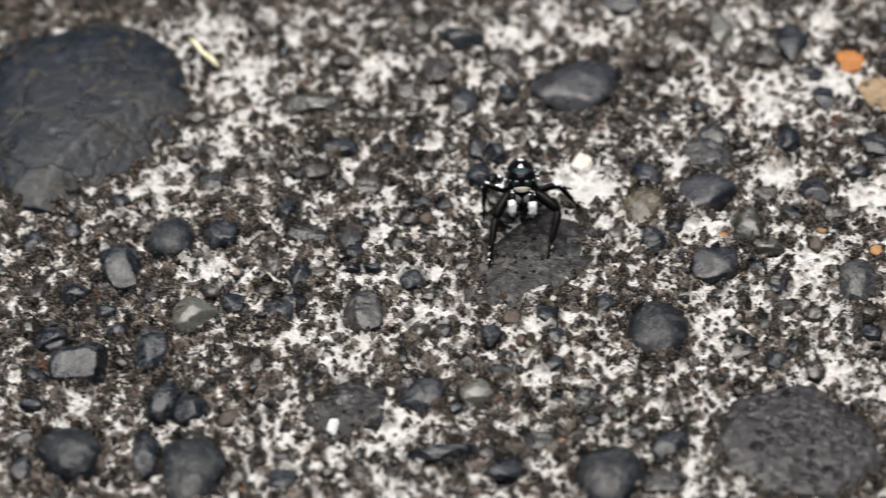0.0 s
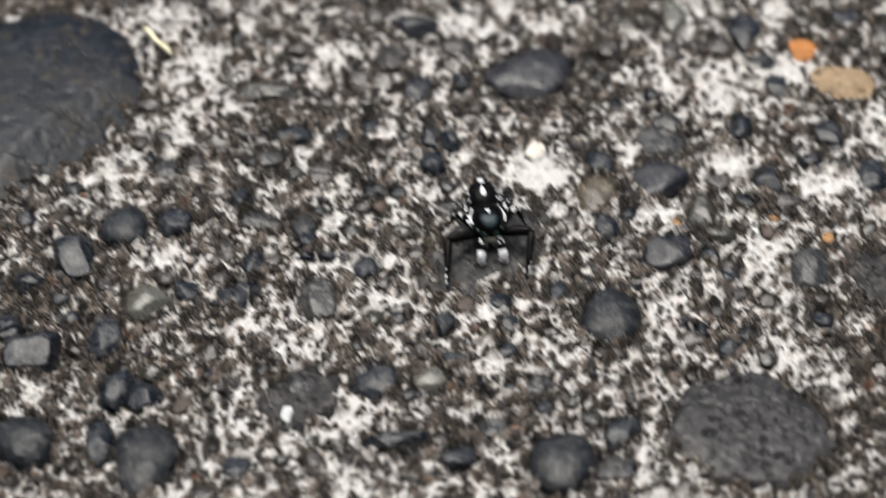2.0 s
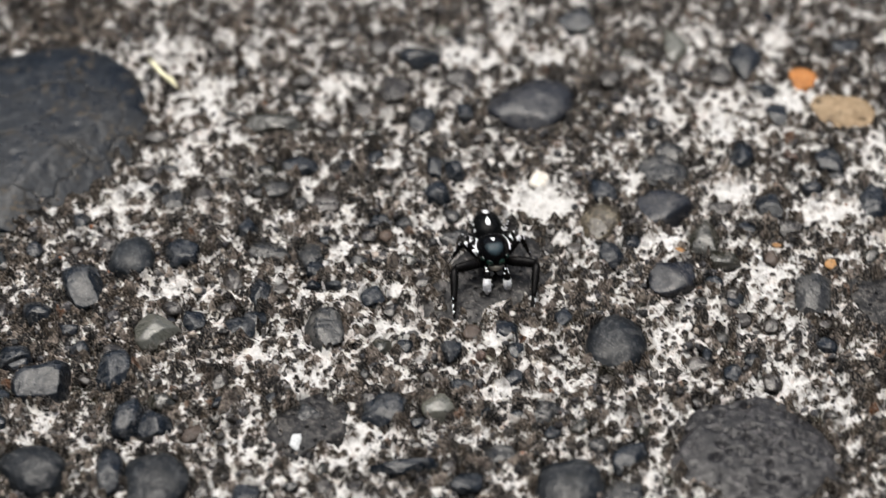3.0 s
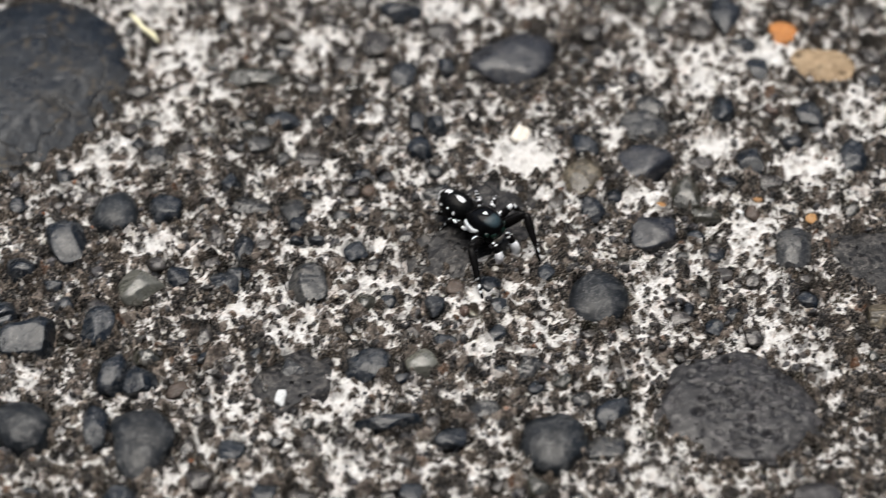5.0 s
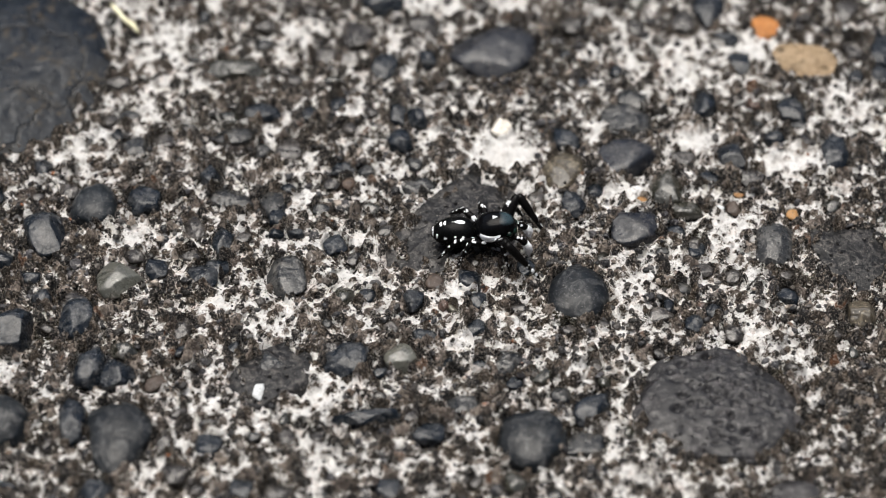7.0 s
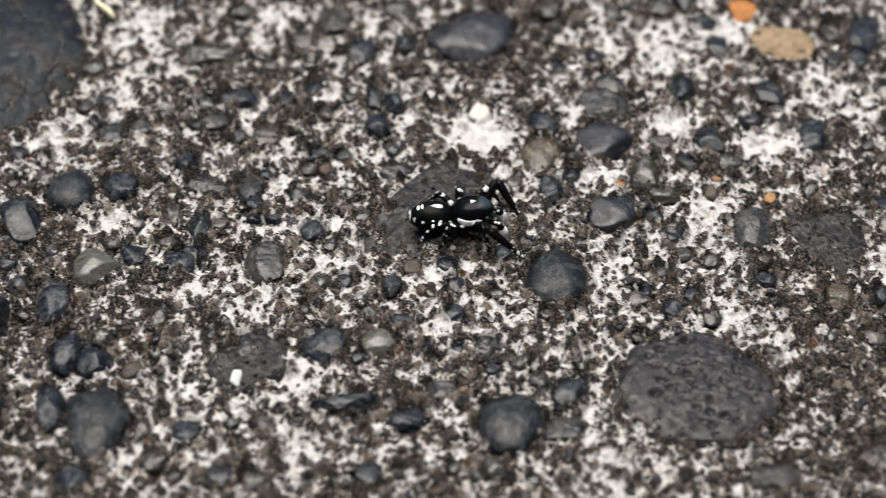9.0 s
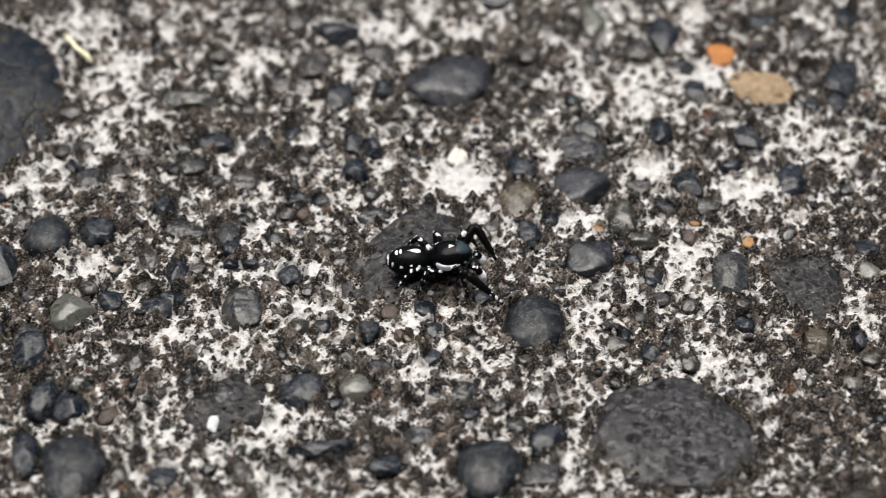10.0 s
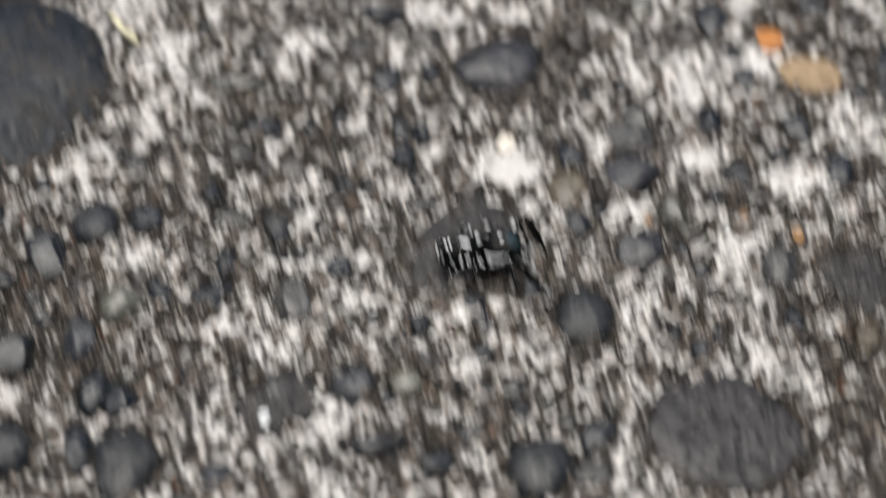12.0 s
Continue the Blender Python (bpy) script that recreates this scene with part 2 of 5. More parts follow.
def concrete_material():
    """Weathered cement: a pale lime skin in ragged threads and patches, broken by dark sand grains and dirt."""
    n = Nodes("weathered_concrete", rough=0.85, spec=0.20)
    tone, grain = n.attribute("tone"), n.attribute("grain")
    web = n.noise(1.10, 6.0, 0.78, 0.9)
    fine = n.noise(0.20, 3.0, 0.75, 0.6)
    fac = n.math("ADD", n.math("ADD", n.math("MULTIPLY", web, 0.88), n.math("MULTIPLY", fine, 0.74)), n.attribute("lime"))
    fac = n.math("SUBTRACT", fac, 0.16)
    fac = n.math("SUBTRACT", fac, n.math("MULTIPLY", grain, 0.25))
    # the skin: white where it is thick; cream, pinkish or bluish and full of fine pores where it is thin
    pale = n.mix(n.noise(2.5, 3.0), (0.86, 0.835, 0.805), (0.95, 0.945, 0.935))
    hue = n.noise(1.3, 3.0, 0.6, 0.4)
    thin = n.ramp(fac, (0.66, 1.0), (0.84, 0.05))
    pale = n.mix(n.math("MULTIPLY", thin, n.ramp(hue, (0.36, 0.65), (0.47, 0.0))), pale, (0.84, 0.73, 0.665))
    pale = n.mix(n.math("MULTIPLY", thin, n.ramp(hue, (0.56, 0.0), (0.68, 0.6))), pale, (0.80, 0.755, 0.65))
    mottle = n.ramp(n.noise(0.30, 4.0, 0.7, 0.6), (0.36, 0.9), (0.47, 0.0))
    pale = n.mix(n.math("MULTIPLY", n.ramp(fac, (0.66, 1.0), (0.84, 0.5), (0.98, 0.0)), mottle), pale, (0.26, 0.225, 0.195))
    pale = n.mix(n.math("MULTIPLY", thin, n.ramp(n.noise(1.1, 4.0, 0.7), (0.57, 0.0), (0.72, 0.45))), pale, (0.42, 0.415, 0.415))
    pores = n.ramp(n.cells(0.27), (0.12, 0.9), (0.30, 0.0))
    pale = n.mix(n.math("MULTIPLY", pores, n.math("MULTIPLY", n.ramp(fac, (0.85, 1.0), (1.0, 0.25)), n.ramp(n.noise(0.8, 2.0), (0.42, 0.0), (0.54, 0.85)))), pale, (0.10, 0.085, 0.07))
    sand = n.ramp(tone, (0.0, (0.010, 0.010, 0.011)), (0.3, (0.034, 0.033, 0.035)), (0.5, (0.028, 0.021, 0.016)), (0.7, (0.094, 0.073, 0.055)),
                  (0.86, (0.20, 0.165, 0.145)), (0.975, (0.40, 0.34, 0.29)), (0.995, (0.18, 0.085, 0.045)))
    sand = n.mix(n.ramp(n.noise(0.3, 3.0, 0.7), (0.38, 0.8), (0.56, 0.0)), sand, (0.009, 0.0082, 0.0076))
    dirt = n.ramp(n.noise(0.9, 5.0, 0.7, 0.5), (0.42, (0.002, 0.0019, 0.0017)), (0.57, (0.0125, 0.0110, 0.0086)), (0.70, (0.130, 0.107, 0.076)))
    dirt = n.mix(n.ramp(n.noise(6.0, 2.0), (0.52, 0.0), (0.7, 0.5)), dirt, (0.050, 0.043, 0.016))
    under = n.mix(n.ramp(grain, (0.15, 0.0), (0.35, 1.0)), dirt, sand)
    # fine pale specks in dirt and sand, with glints painted among them
    under = n.mix(n.ramp(n.noise(0.15, 2.0, 0.7), (0.54, 0.0), (0.62, 0.65)), under, (0.40, 0.35, 0.30))
    mask = n.ramp(fac, (0.588, 0.0), (0.605, 0.35), (0.625, 0.85), (0.655, 1.0))
    skin = n.mix(mask, under, pale)
    rust = n.math("MULTIPLY", n.ramp(fac, (0.575, 0.0), (0.605, 0.75), (0.655, 0.0)), n.ramp(n.noise(2.2, 3.0), (0.42, 0.0), (0.58, 1.0)))
    n.colour(n.mix(rust, skin, (0.21, 0.135, 0.075)))
    n.roughness(n.mix(mask, n.ramp(n.noise(0.2, 2.0), (0.4, 0.12), (0.6, 0.5)), 0.85))
    n.bump(n.math("ADD", n.math("MULTIPLY", mask, 0.5), n.noise(0.22, 4.0, 0.8)), 0.46)
    return n.mat


def grit_material():
    """Sand grains of many colours, mostly dark basalt, glossy where they are broken."""
    n = Nodes("grit", rough=0.30, spec=0.4)
    tone = n.ramp(n.island(), (0.0, (0.008, 0.008, 0.010)), (0.22, (0.022, 0.022, 0.026)), (0.36, (0.016, 0.0135, 0.0115)), (0.50, (0.044, 0.042, 0.046)),
                  (0.64, (0.044, 0.038, 0.034)), (0.76, (0.075, 0.073, 0.072)), (0.86, (0.13, 0.112, 0.098)), (0.92, (0.10, 0.064, 0.050)),
                  (0.94, (0.34, 0.29, 0.245)), (0.985, (0.58, 0.53, 0.48)), (0.995, (0.24, 0.10, 0.045)))
    tone.node.color_ramp.interpolation = "CONSTANT"
    tone = n.mix(n.ramp(n.noise(0.30, 3.0, 0.65), (0.38, 0.75), (0.58, 0.0)), tone, (0.010, 0.0090, 0.0084))
    n.colour(n.mix(n.ramp(n.noise(0.5, 3.0, 0.6, 0.5), (0.60, 0.0), (0.70, 0.75)), tone, (0.55, 0.51, 0.47)))
    n.roughness(n.ramp(n.noise(0.25, 2.0), (0.35, 0.16), (0.65, 0.5)))
    n.bump(n.noise(0.10, 3.0, 0.7), 0.06)
    return n.mat


def stone_material(name, low, high, rough=0.5, spec=0.45, dust_glint=0.4, grain=0.35, pit_shade=0.0, dust_glint_tone=(0.20, 0.185, 0.17), bump=0.09, cracks=0.0, tone_mm=1.6, holes=0.62):
    """A worn pebble: two tones of rock, a paler dusty bloom, painted glints, fine pores and grain, scuffs that take the
    gloss away.
    """
    n = Nodes(name, rough, spec)
    n.shifted()
    rock = n.ramp(n.noise(tone_mm, 4.0, 0.6, 0.4), (0.32, low), (0.68, high))
    rock = n.mix(0.5, rock, n.ramp(n.random, (0.0, low), (1.0, high)))
    rock = n.mix(n.ramp(n.noise(grain, 2.0, 0.7), (0.30, 0.65), (0.45, 0.0)), rock, tuple(v * 0.35 for v in low))
    rock = n.mix(n.ramp(n.noise(0.8, 6.0, 0.75, 1.0), (0.50, 0.0), (0.68, dust_glint)), rock, dust_glint_tone)
    # tiny pale flecks paint a speckled sheen over the rock
    rock = n.mix(n.ramp(n.noise(0.14, 2.0, 0.6), (0.62, 0.0), (0.72, dust_glint)), rock, tuple(min(v * 1.6, 0.9) for v in dust_glint_tone))
    height = n.math("ADD", n.math("MULTIPLY", n.noise(grain, 3.0, 0.7), 0.45), n.math("MULTIPLY", n.noise(0.8, 2.5, 0.5, 0.3), 1.7))
    # small chips knocked out of the surface, their hollows darkened in the colour
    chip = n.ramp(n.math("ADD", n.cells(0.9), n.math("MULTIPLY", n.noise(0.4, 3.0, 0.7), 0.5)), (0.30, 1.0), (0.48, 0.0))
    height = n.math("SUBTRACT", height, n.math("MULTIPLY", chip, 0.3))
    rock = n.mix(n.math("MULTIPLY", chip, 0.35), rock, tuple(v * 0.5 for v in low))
    if cracks:
        warp = n.tree.nodes.new("ShaderNodeTexNoise")
        warp.inputs["Scale"].default_value = 1000.0 / 3.0
        warp.inputs["Detail"].default_value = 4.0
        n.link(n.coord, warp.inputs["Vector"])
        bent = n.tree.nodes.new("ShaderNodeVectorMath")
        bent.operation = "MULTIPLY_ADD"
        n.link(warp.outputs["Color"], bent.inputs[0])
        bent.inputs[1].default_value = (3.5 * MM,) * 3
        n.link(n.coord, bent.inputs[2])
        edge = n.tree.nodes.new("ShaderNodeTexVoronoi")
        edge.feature = "DISTANCE_TO_EDGE"
        edge.inputs["Scale"].default_value = 1000.0 / cracks
        n.link(bent.outputs[0], edge.inputs["Vector"])
        rim = edge.outputs["Distance"]
        stain = n.math("MULTIPLY", n.ramp(rim, (0.05, 1.0), (0.16, 0.0)), n.ramp(n.noise(0.7, 4.0, 0.7), (0.52, 0.0), (0.64, 0.6)))
        stain = n.math("MULTIPLY", stain, n.ramp(n.noise(5.0, 2.0), (0.44, 0.0), (0.58, 1.0)))
        rock = n.mix(stain, rock, (0.11, 0.080, 0.042))
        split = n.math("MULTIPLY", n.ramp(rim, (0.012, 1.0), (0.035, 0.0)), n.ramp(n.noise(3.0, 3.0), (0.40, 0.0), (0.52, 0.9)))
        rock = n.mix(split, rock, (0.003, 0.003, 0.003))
        height = n.math("SUBTRACT", height, n.math("MULTIPLY", split, 1.0))
    if pit_shade:
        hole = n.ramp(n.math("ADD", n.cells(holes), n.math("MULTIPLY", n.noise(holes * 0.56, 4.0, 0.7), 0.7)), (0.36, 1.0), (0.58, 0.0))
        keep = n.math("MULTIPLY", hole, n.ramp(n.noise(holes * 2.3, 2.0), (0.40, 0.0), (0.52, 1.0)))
        # shade inside the holes is painted as darker rock
        rock = n.mix(n.math("MULTIPLY", keep, pit_shade), rock, tuple(v * 0.3 for v in low))
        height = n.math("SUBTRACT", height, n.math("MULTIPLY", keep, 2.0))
    n.colour(rock)
    n.roughness(n.ramp(n.noise(0.7, 4.0, 0.65), (0.40, max(rough - 0.08, 0.10)), (0.68, min(rough + 0.22, 1.0))))
    n.bump(height, bump)
    return n.mat


CONCRETE = concrete_material()
GRIT = grit_material()
SLATE = stone_material("blue_grey_basalt", (0.0026, 0.0040, 0.0062), (0.0095, 0.0135, 0.0192), 0.22, 0.24, 0.40, 0.24, dust_glint_tone=(0.15, 0.15, 0.15), bump=0.055)
SMOOTH = stone_material("smooth_dark_basalt", (0.0040, 0.0052, 0.0068), (0.0115, 0.0148, 0.0185), 0.36, 0.20, 0.34, 0.24, dust_glint_tone=(0.15, 0.15, 0.15), bump=0.024)
VIOLET = stone_material("violet_grey_basalt", (0.0065, 0.0075, 0.0105), (0.0155, 0.018, 0.024), 0.30, 0.30, 0.25, 0.25, bump=0.03)
PITTED = stone_material("pitted_basalt", (0.0040, 0.0042, 0.0048), (0.0150, 0.0150, 0.0165), 0.36, 0.14, 0.42, 0.3, pit_shade=0.8, bump=0.12)
SCORIA = stone_material("brown_vesicular_basalt", (0.0062, 0.0064, 0.0074), (0.021, 0.0205, 0.0225), 0.42, 0.22, 0.36, 0.3, pit_shade=0.85, dust_glint_tone=(0.17, 0.160, 0.160), bump=0.035, tone_mm=4.0, holes=0.55)
CRACKED = stone_material("crazed_basalt", (0.0026, 0.0042, 0.0070), (0.0085, 0.0127, 0.0190), 0.34, 0.18, 0.22, 0.5, dust_glint_tone=(0.09, 0.10, 0.11), bump=0.030, cracks=4.6, tone_mm=2.6)
GREY = stone_material("grey_rock", (0.0050, 0.0056, 0.0062), (0.024, 0.0255, 0.027), 0.24, 0.30, 0.45, dust_glint_tone=(0.18, 0.17, 0.155), bump=0.07)
GREEN_GREY = stone_material("green_grey_rock", (0.022, 0.024, 0.020), (0.115, 0.116, 0.099), 0.26, 0.5, 0.45, bump=0.045)
DARK_GREEN = stone_material("dark_green_rock", (0.006, 0.0065, 0.005), (0.028, 0.028, 0.021), 0.22, 0.5, 0.40, bump=0.05)
TAN = stone_material("pale_buff_rock", (0.075, 0.071, 0.055), (0.19, 0.182, 0.145), 0.26, 0.5, 0.3, 0.3, dust_glint_tone=(0.34, 0.32, 0.27), bump=0.035)
SPECKLED = stone_material("speckled_brown_rock", (0.012, 0.0098, 0.007), (0.056, 0.046, 0.032), 0.36, 0.45, 0.7, 0.4, dust_glint_tone=(0.30, 0.26, 0.19), bump=0.1)
BROWN = stone_material("brown_black_rock", (0.0050, 0.0044, 0.0040), (0.024, 0.021, 0.0195), 0.24, 0.36, 0.50, bump=0.09)
RUST = stone_material("red_brown_rock", (0.026, 0.0175, 0.013), (0.085, 0.057, 0.042), 0.6, 0.35, 0.3)
ORANGE = stone_material("orange_brick_grain", (0.26, 0.10, 0.028), (0.44, 0.19, 0.065), 0.75, 0.25, 0.3, 0.35, dust_glint_tone=(0.58, 0.32, 0.13))
DULL_ORANGE = stone_material("dull_orange_rock", (0.14, 0.07, 0.025), (0.36, 0.20, 0.08), 0.7, 0.3, 0.5, 0.35)
OCHRE = stone_material("ochre_sandstone", (0.125, 0.088, 0.052), (0.27, 0.195, 0.122), 0.8, 0.2, 0.5, 0.6, pit_shade=0.95, dust_glint_tone=(0.38, 0.30, 0.205), bump=0.22, holes=1.3)
WHITE = stone_material("white_quartz", (0.50, 0.46, 0.40), (0.70, 0.67, 0.61), 0.6, 0.3, 0.2, 0.4, bump=0.12)
PALE_QUARTZ = stone_material("pale_quartz", (0.36, 0.38, 0.39), (0.58, 0.60, 0.60), 0.4, 0.4, 0.3, 0.3)

# kind: material, power of the profile (2 round, 4 flat-topped), number of worn facets
KINDS = {
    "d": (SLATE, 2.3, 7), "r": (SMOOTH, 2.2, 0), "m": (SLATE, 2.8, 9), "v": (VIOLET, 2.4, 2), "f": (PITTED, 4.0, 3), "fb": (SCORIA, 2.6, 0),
    "g": (GREY, 2.8, 9), "gf": (GREY, 4.0, 4), "gg": (GREEN_GREY, 2.4, 3), "gd": (DARK_GREEN, 2.5, 7), "t": (TAN, 2.4, 5),
    "t2": (SPECKLED, 2.6, 8), "t3": (GREEN_GREY, 2.5, 8), "b": (BROWN, 2.8, 11), "br": (RUST, 2.6, 8), "o": (ORANGE, 2.8, 6),
    "o2": (DULL_ORANGE, 2.8, 6), "oc": (OCHRE, 3.6, 1), "w": (WHITE, 2.5, 9), "w3": (PALE_QUARTZ, 2.6, 8), "w2": (GREY, 2.2, 1),
}
LABELS = {"d": "worn blue-grey basalt pebble", "r": "smooth rounded dark grey basalt pebble", "m": "angular blue-grey basalt pebble", "v": "smooth violet-grey basalt pebble", "f": "flat pitted dark basalt stone",
          "g": "grey mottled stone", "gf": "flat grey stone flush with the cement", "gd": "dark green-black stone", "t3": "grey-green stone with a pale top", "b": "angular brown-black stone",
          "o": "orange brick-like grain", "o2": "orange grain", "oc": "flat ochre sandstone chip", "w": "white quartz grain", "w3": "pale translucent quartz grain", "t": "pale buff pebble",
          "fb": "large brown vesicular stone", "br": "reddish-brown grain", "t2": "speckled brown stone", "gg": "grey-green stone", "w2": "small glassy grey bead"}


# ---- smooth random fields, in millimetres ----
def lattice(x, y, size, seed):
    """Smooth value noise between 0 and 1 for arrays of places."""
    u, v = np.asarray(x) / size + 1000.0, np.asarray(y) / size + 1000.0
    i, j = np.floor(u).astype(np.int64), np.floor(v).astype(np.int64)
    a, b = u - i, v - j
    a, b = a * a * (3 - 2 * a), b * b * (3 - 2 * b)

    def h(p, q):
        k = (p * 73856093 + q * 19349663 + seed * 83492791) & 0x7FFFFFFF
        k = ((k ^ (k >> 13)) * 1274126177) & 0x7FFFFFFF
        return ((k ^ (k >> 16)) & 0xFFFF) / 65535.0

    return (h(i, j) * (1 - a) + h(i + 1, j) * a) * (1 - b) + (h(i, j + 1) * (1 - a) + h(i + 1, j + 1) * a) * b


def clouds(x, y, size, seed, octaves=3):
    total, weight, gain = 0.0, 0.0, 1.0
    for k in range(octaves):
        total = total + gain * lattice(x, y, size / 2**k, seed + k)
        weight, gain = weight + gain, gain * 0.5
    return total / weight


# ---- the plan of the ground: where pebbles lie, and where lime or dirt gathers ----
STONES, PATCHES = [], []


def stone(x, y, a, b, c, turn, kind, corner=0.0, lobes=3, point=-90):
    """A pebble: place, half axes, turn of its long axis; corner: how angular its outline is, with so many lobes, one of which points that way."""
    STONES.append((x, y, a, b, c, turn, kind, corner, lobes, point))


def lime(x, y, rx, ry, amount):
    PATCHES.append((x, y, rx, ry, amount))


stone(-27.50, 15.95, 9.20, 7.15, 0.45, 91, "f", 0.035, 4, -38)
stone(-11.91, 16.60, 2.20, 1.00, 0.56, 174, "gd", 0.06, 3, 100)
stone(5.42, 18.50, 3.15, 2.35, 0.78, 12, "v", 0.06, 3, 60)
stone(-2.26, 23.37, 1.58, 1.04, 0.72, 164, "d")
stone(-3.96, 20.49, 1.59, 1.06, 0.33, 91, "b")
stone(-2.00, 17.38, 1.30, 0.99, 0.31, 91, "m")
stone(-6.08, 18.03, 1.05, 1.04, 0.27, 1, "b")
stone(0.92, 17.84, 0.94, 0.67, 0.43, 91, "d")
stone(0.46, 21.51, 1.38, 1.11, 0.32, 108, "b")
stone(8.95, 27.69, 1.48, 1.34, 0.39, 1, "m")
stone(15.60, 24.72, 1.88, 0.78, 0.41, 91, "gg")
stone(20.32, 23.27, 1.88, 1.15, 0.40, 81, "m")
stone(24.19, 21.21, 1.17, 1.08, 0.34, 91, "o")
stone(26.60, 17.96, 2.29, 1.89, 0.18, 166, "oc")
stone(14.30, 12.00, 2.05, 1.55, 0.50, 150, "g", 0.08, 3, -20)
stone(19.37, 13.09, 1.40, 0.97, 0.63, 91, "d")
stone(13.80, 8.38, 1.82, 1.70, 0.64, 1, "v")
stone(20.78, 8.33, 1.19, 1.14, 0.64, 1, "d")
stone(9.56, 7.25, 1.55, 1.35, 0.45, 62, "t2")
stone(14.04, 1.98, 1.56, 1.41, 0.54, 1, "v")
stone(16.33, 5.48, 1.71, 1.05, 0.64, 85, "gd")
stone(10.28, 4.22, 1.28, 0.76, 0.27, 95, "m")
stone(25.28, 12.95, 1.25, 1.00, 0.31, 102, "m")
stone(23.82, 10.26, 0.79, 0.67, 0.40, 154, "d")
stone(0.18, 12.16, 1.01, 0.78, 0.48, 91, "d")
stone(-1.08, 12.56, 1.18, 0.63, 0.24, 91, "m")
stone(-0.88, 9.91, 0.98, 0.92, 0.52, 91, "d")
stone(-13.26, 6.64, 1.08, 0.76, 0.49, 91, "d")
stone(-11.73, 4.53, 1.50, 0.84, 0.39, 146, "g")
stone(-17.23, 4.46, 1.23, 1.19, 0.67, 91, "d")
stone(-20.50, 4.05, 1.90, 1.44, 0.85, 91, "r")
stone(-23.34, 1.40, 1.96, 1.21, 0.84, 108, "d")
stone(-9.13, 4.31, 1.23, 0.90, 0.31, 91, "g")
stone(-8.78, 2.95, 0.82, 0.68, 0.41, 91, "d")
stone(-12.12, 0.80, 1.45, 0.64, 0.52, 81, "d")
stone(-18.50, -2.35, 1.52, 1.45, 0.62, 1, "t3", 0.13, 3, -100)
stone(-26.02, -0.88, 1.20, 1.05, 0.62, 1, "d")
stone(-7.93, -2.19, 1.84, 1.27, 0.44, 96, "g")
stone(-13.12, -1.93, 1.08, 0.95, 0.28, 1, "m")
stone(-27.06, -4.58, 1.14, 1.08, 0.62, 1, "d")
stone(-24.95, -6.90, 1.99, 1.54, 0.98, 12, "d")
stone(-20.68, -5.79, 1.59, 1.14, 0.73, 86, "d")
stone(-21.07, -4.35, 1.05, 0.76, 0.23, 91, "b")
stone(-23.05, -3.91, 0.74, 0.73, 0.41, 91, "d")
stone(-19.65, -9.66, 1.54, 1.05, 0.69, 91, "d")
stone(-17.81, -10.25, 1.16, 1.04, 0.60, 91, "d")
stone(-17.58, -8.23, 0.95, 0.71, 0.40, 161, "gd")
stone(-24.69, -13.75, 2.10, 1.91, 1.00, 137, "r")
stone(-20.24, -13.88, 1.77, 0.79, 0.64, 91, "d")
stone(-17.40, -15.00, 2.75, 1.95, 0.85, 91, "r", 0.13, 3, -105)
stone(-8.51, -10.00, 2.79, 2.37, 0.15, 53, "f")
stone(-8.53, -9.55, 1.45, 0.94, 0.10, 93, "gf")
stone(-9.30, -11.50, 0.78, 0.40, 0.19, 91, "w3")
stone(-4.10, -8.95, 1.45, 1.38, 0.40, 10, "m", 0.07, 4, 45)
stone(-0.82, -8.84, 1.13, 1.08, 0.49, 49, "t3")
stone(-2.90, -13.60, 2.15, 0.78, 0.50, 8, "m", 0.05, 3, 90)
stone(10.19, -3.72, 2.35, 1.97, 0.95, 91, "r")
stone(7.00, -15.20, 2.25, 2.05, 0.90, 90, "r", 0.09, 3, -80)
stone(10.60, -12.90, 1.50, 0.92, 0.35, 45, "m", 0.08, 4, 60)
stone(10.04, -15.37, 1.40, 1.14, 0.11, 0, "gf")
stone(18.11, -12.62, 5.07, 4.20, 0.33, 165, "fb")
stone(23.21, -3.90, 0.84, 0.69, 0.42, 91, "d")
stone(22.80, 0.50, 2.06, 1.20, 0.45, 77, "g", 0.08, 4, 40)
stone(-0.01, -4.19, 0.84, 0.69, 0.42, 91, "d")
stone(1.27, -2.52, 0.75, 0.63, 0.24, 91, "br")
stone(27.95, -0.40, 3.19, 2.49, 0.17, 108, "f", corner=0.16)
stone(27.54, 8.90, 1.67, 0.96, 0.35, 88, "m")
stone(-10.19, 12.64, 1.35, 0.84, 0.30, 178, "m")
stone(-11.68, 10.40, 1.52, 0.82, 0.33, 6, "g")
stone(-6.94, 12.53, 0.75, 0.67, 0.20, 88, "m")
stone(3.48, -2.33, 0.95, 0.81, 0.24, 88, "m")
stone(3.98, -4.07, 0.70, 0.63, 0.18, 88, "m")
stone(0.66, -7.05, 0.98, 0.67, 0.23, 159, "m")
stone(-4.28, 6.10, 0.58, 0.46, 0.18, 88, "br")
stone(-3.14, 7.38, 0.70, 0.62, 0.06, 129, "gf")
stone(0.34, 5.98, 1.25, 0.82, 0.09, 26, "gf")
stone(-12.34, -1.39, 0.85, 0.81, 0.23, 88, "m")
stone(-4.38, -3.81, 0.75, 0.65, 0.34, 27, "gd")
stone(9.98, 10.17, 1.11, 0.95, 0.28, 100, "m")
stone(11.60, 5.51, 0.64, 0.58, 0.17, 88, "m")
stone(14.67, 4.49, 0.44, 0.36, 0.10, 88, "o2")
stone(16.65, 1.73, 0.57, 0.53, 0.15, 178, "m")
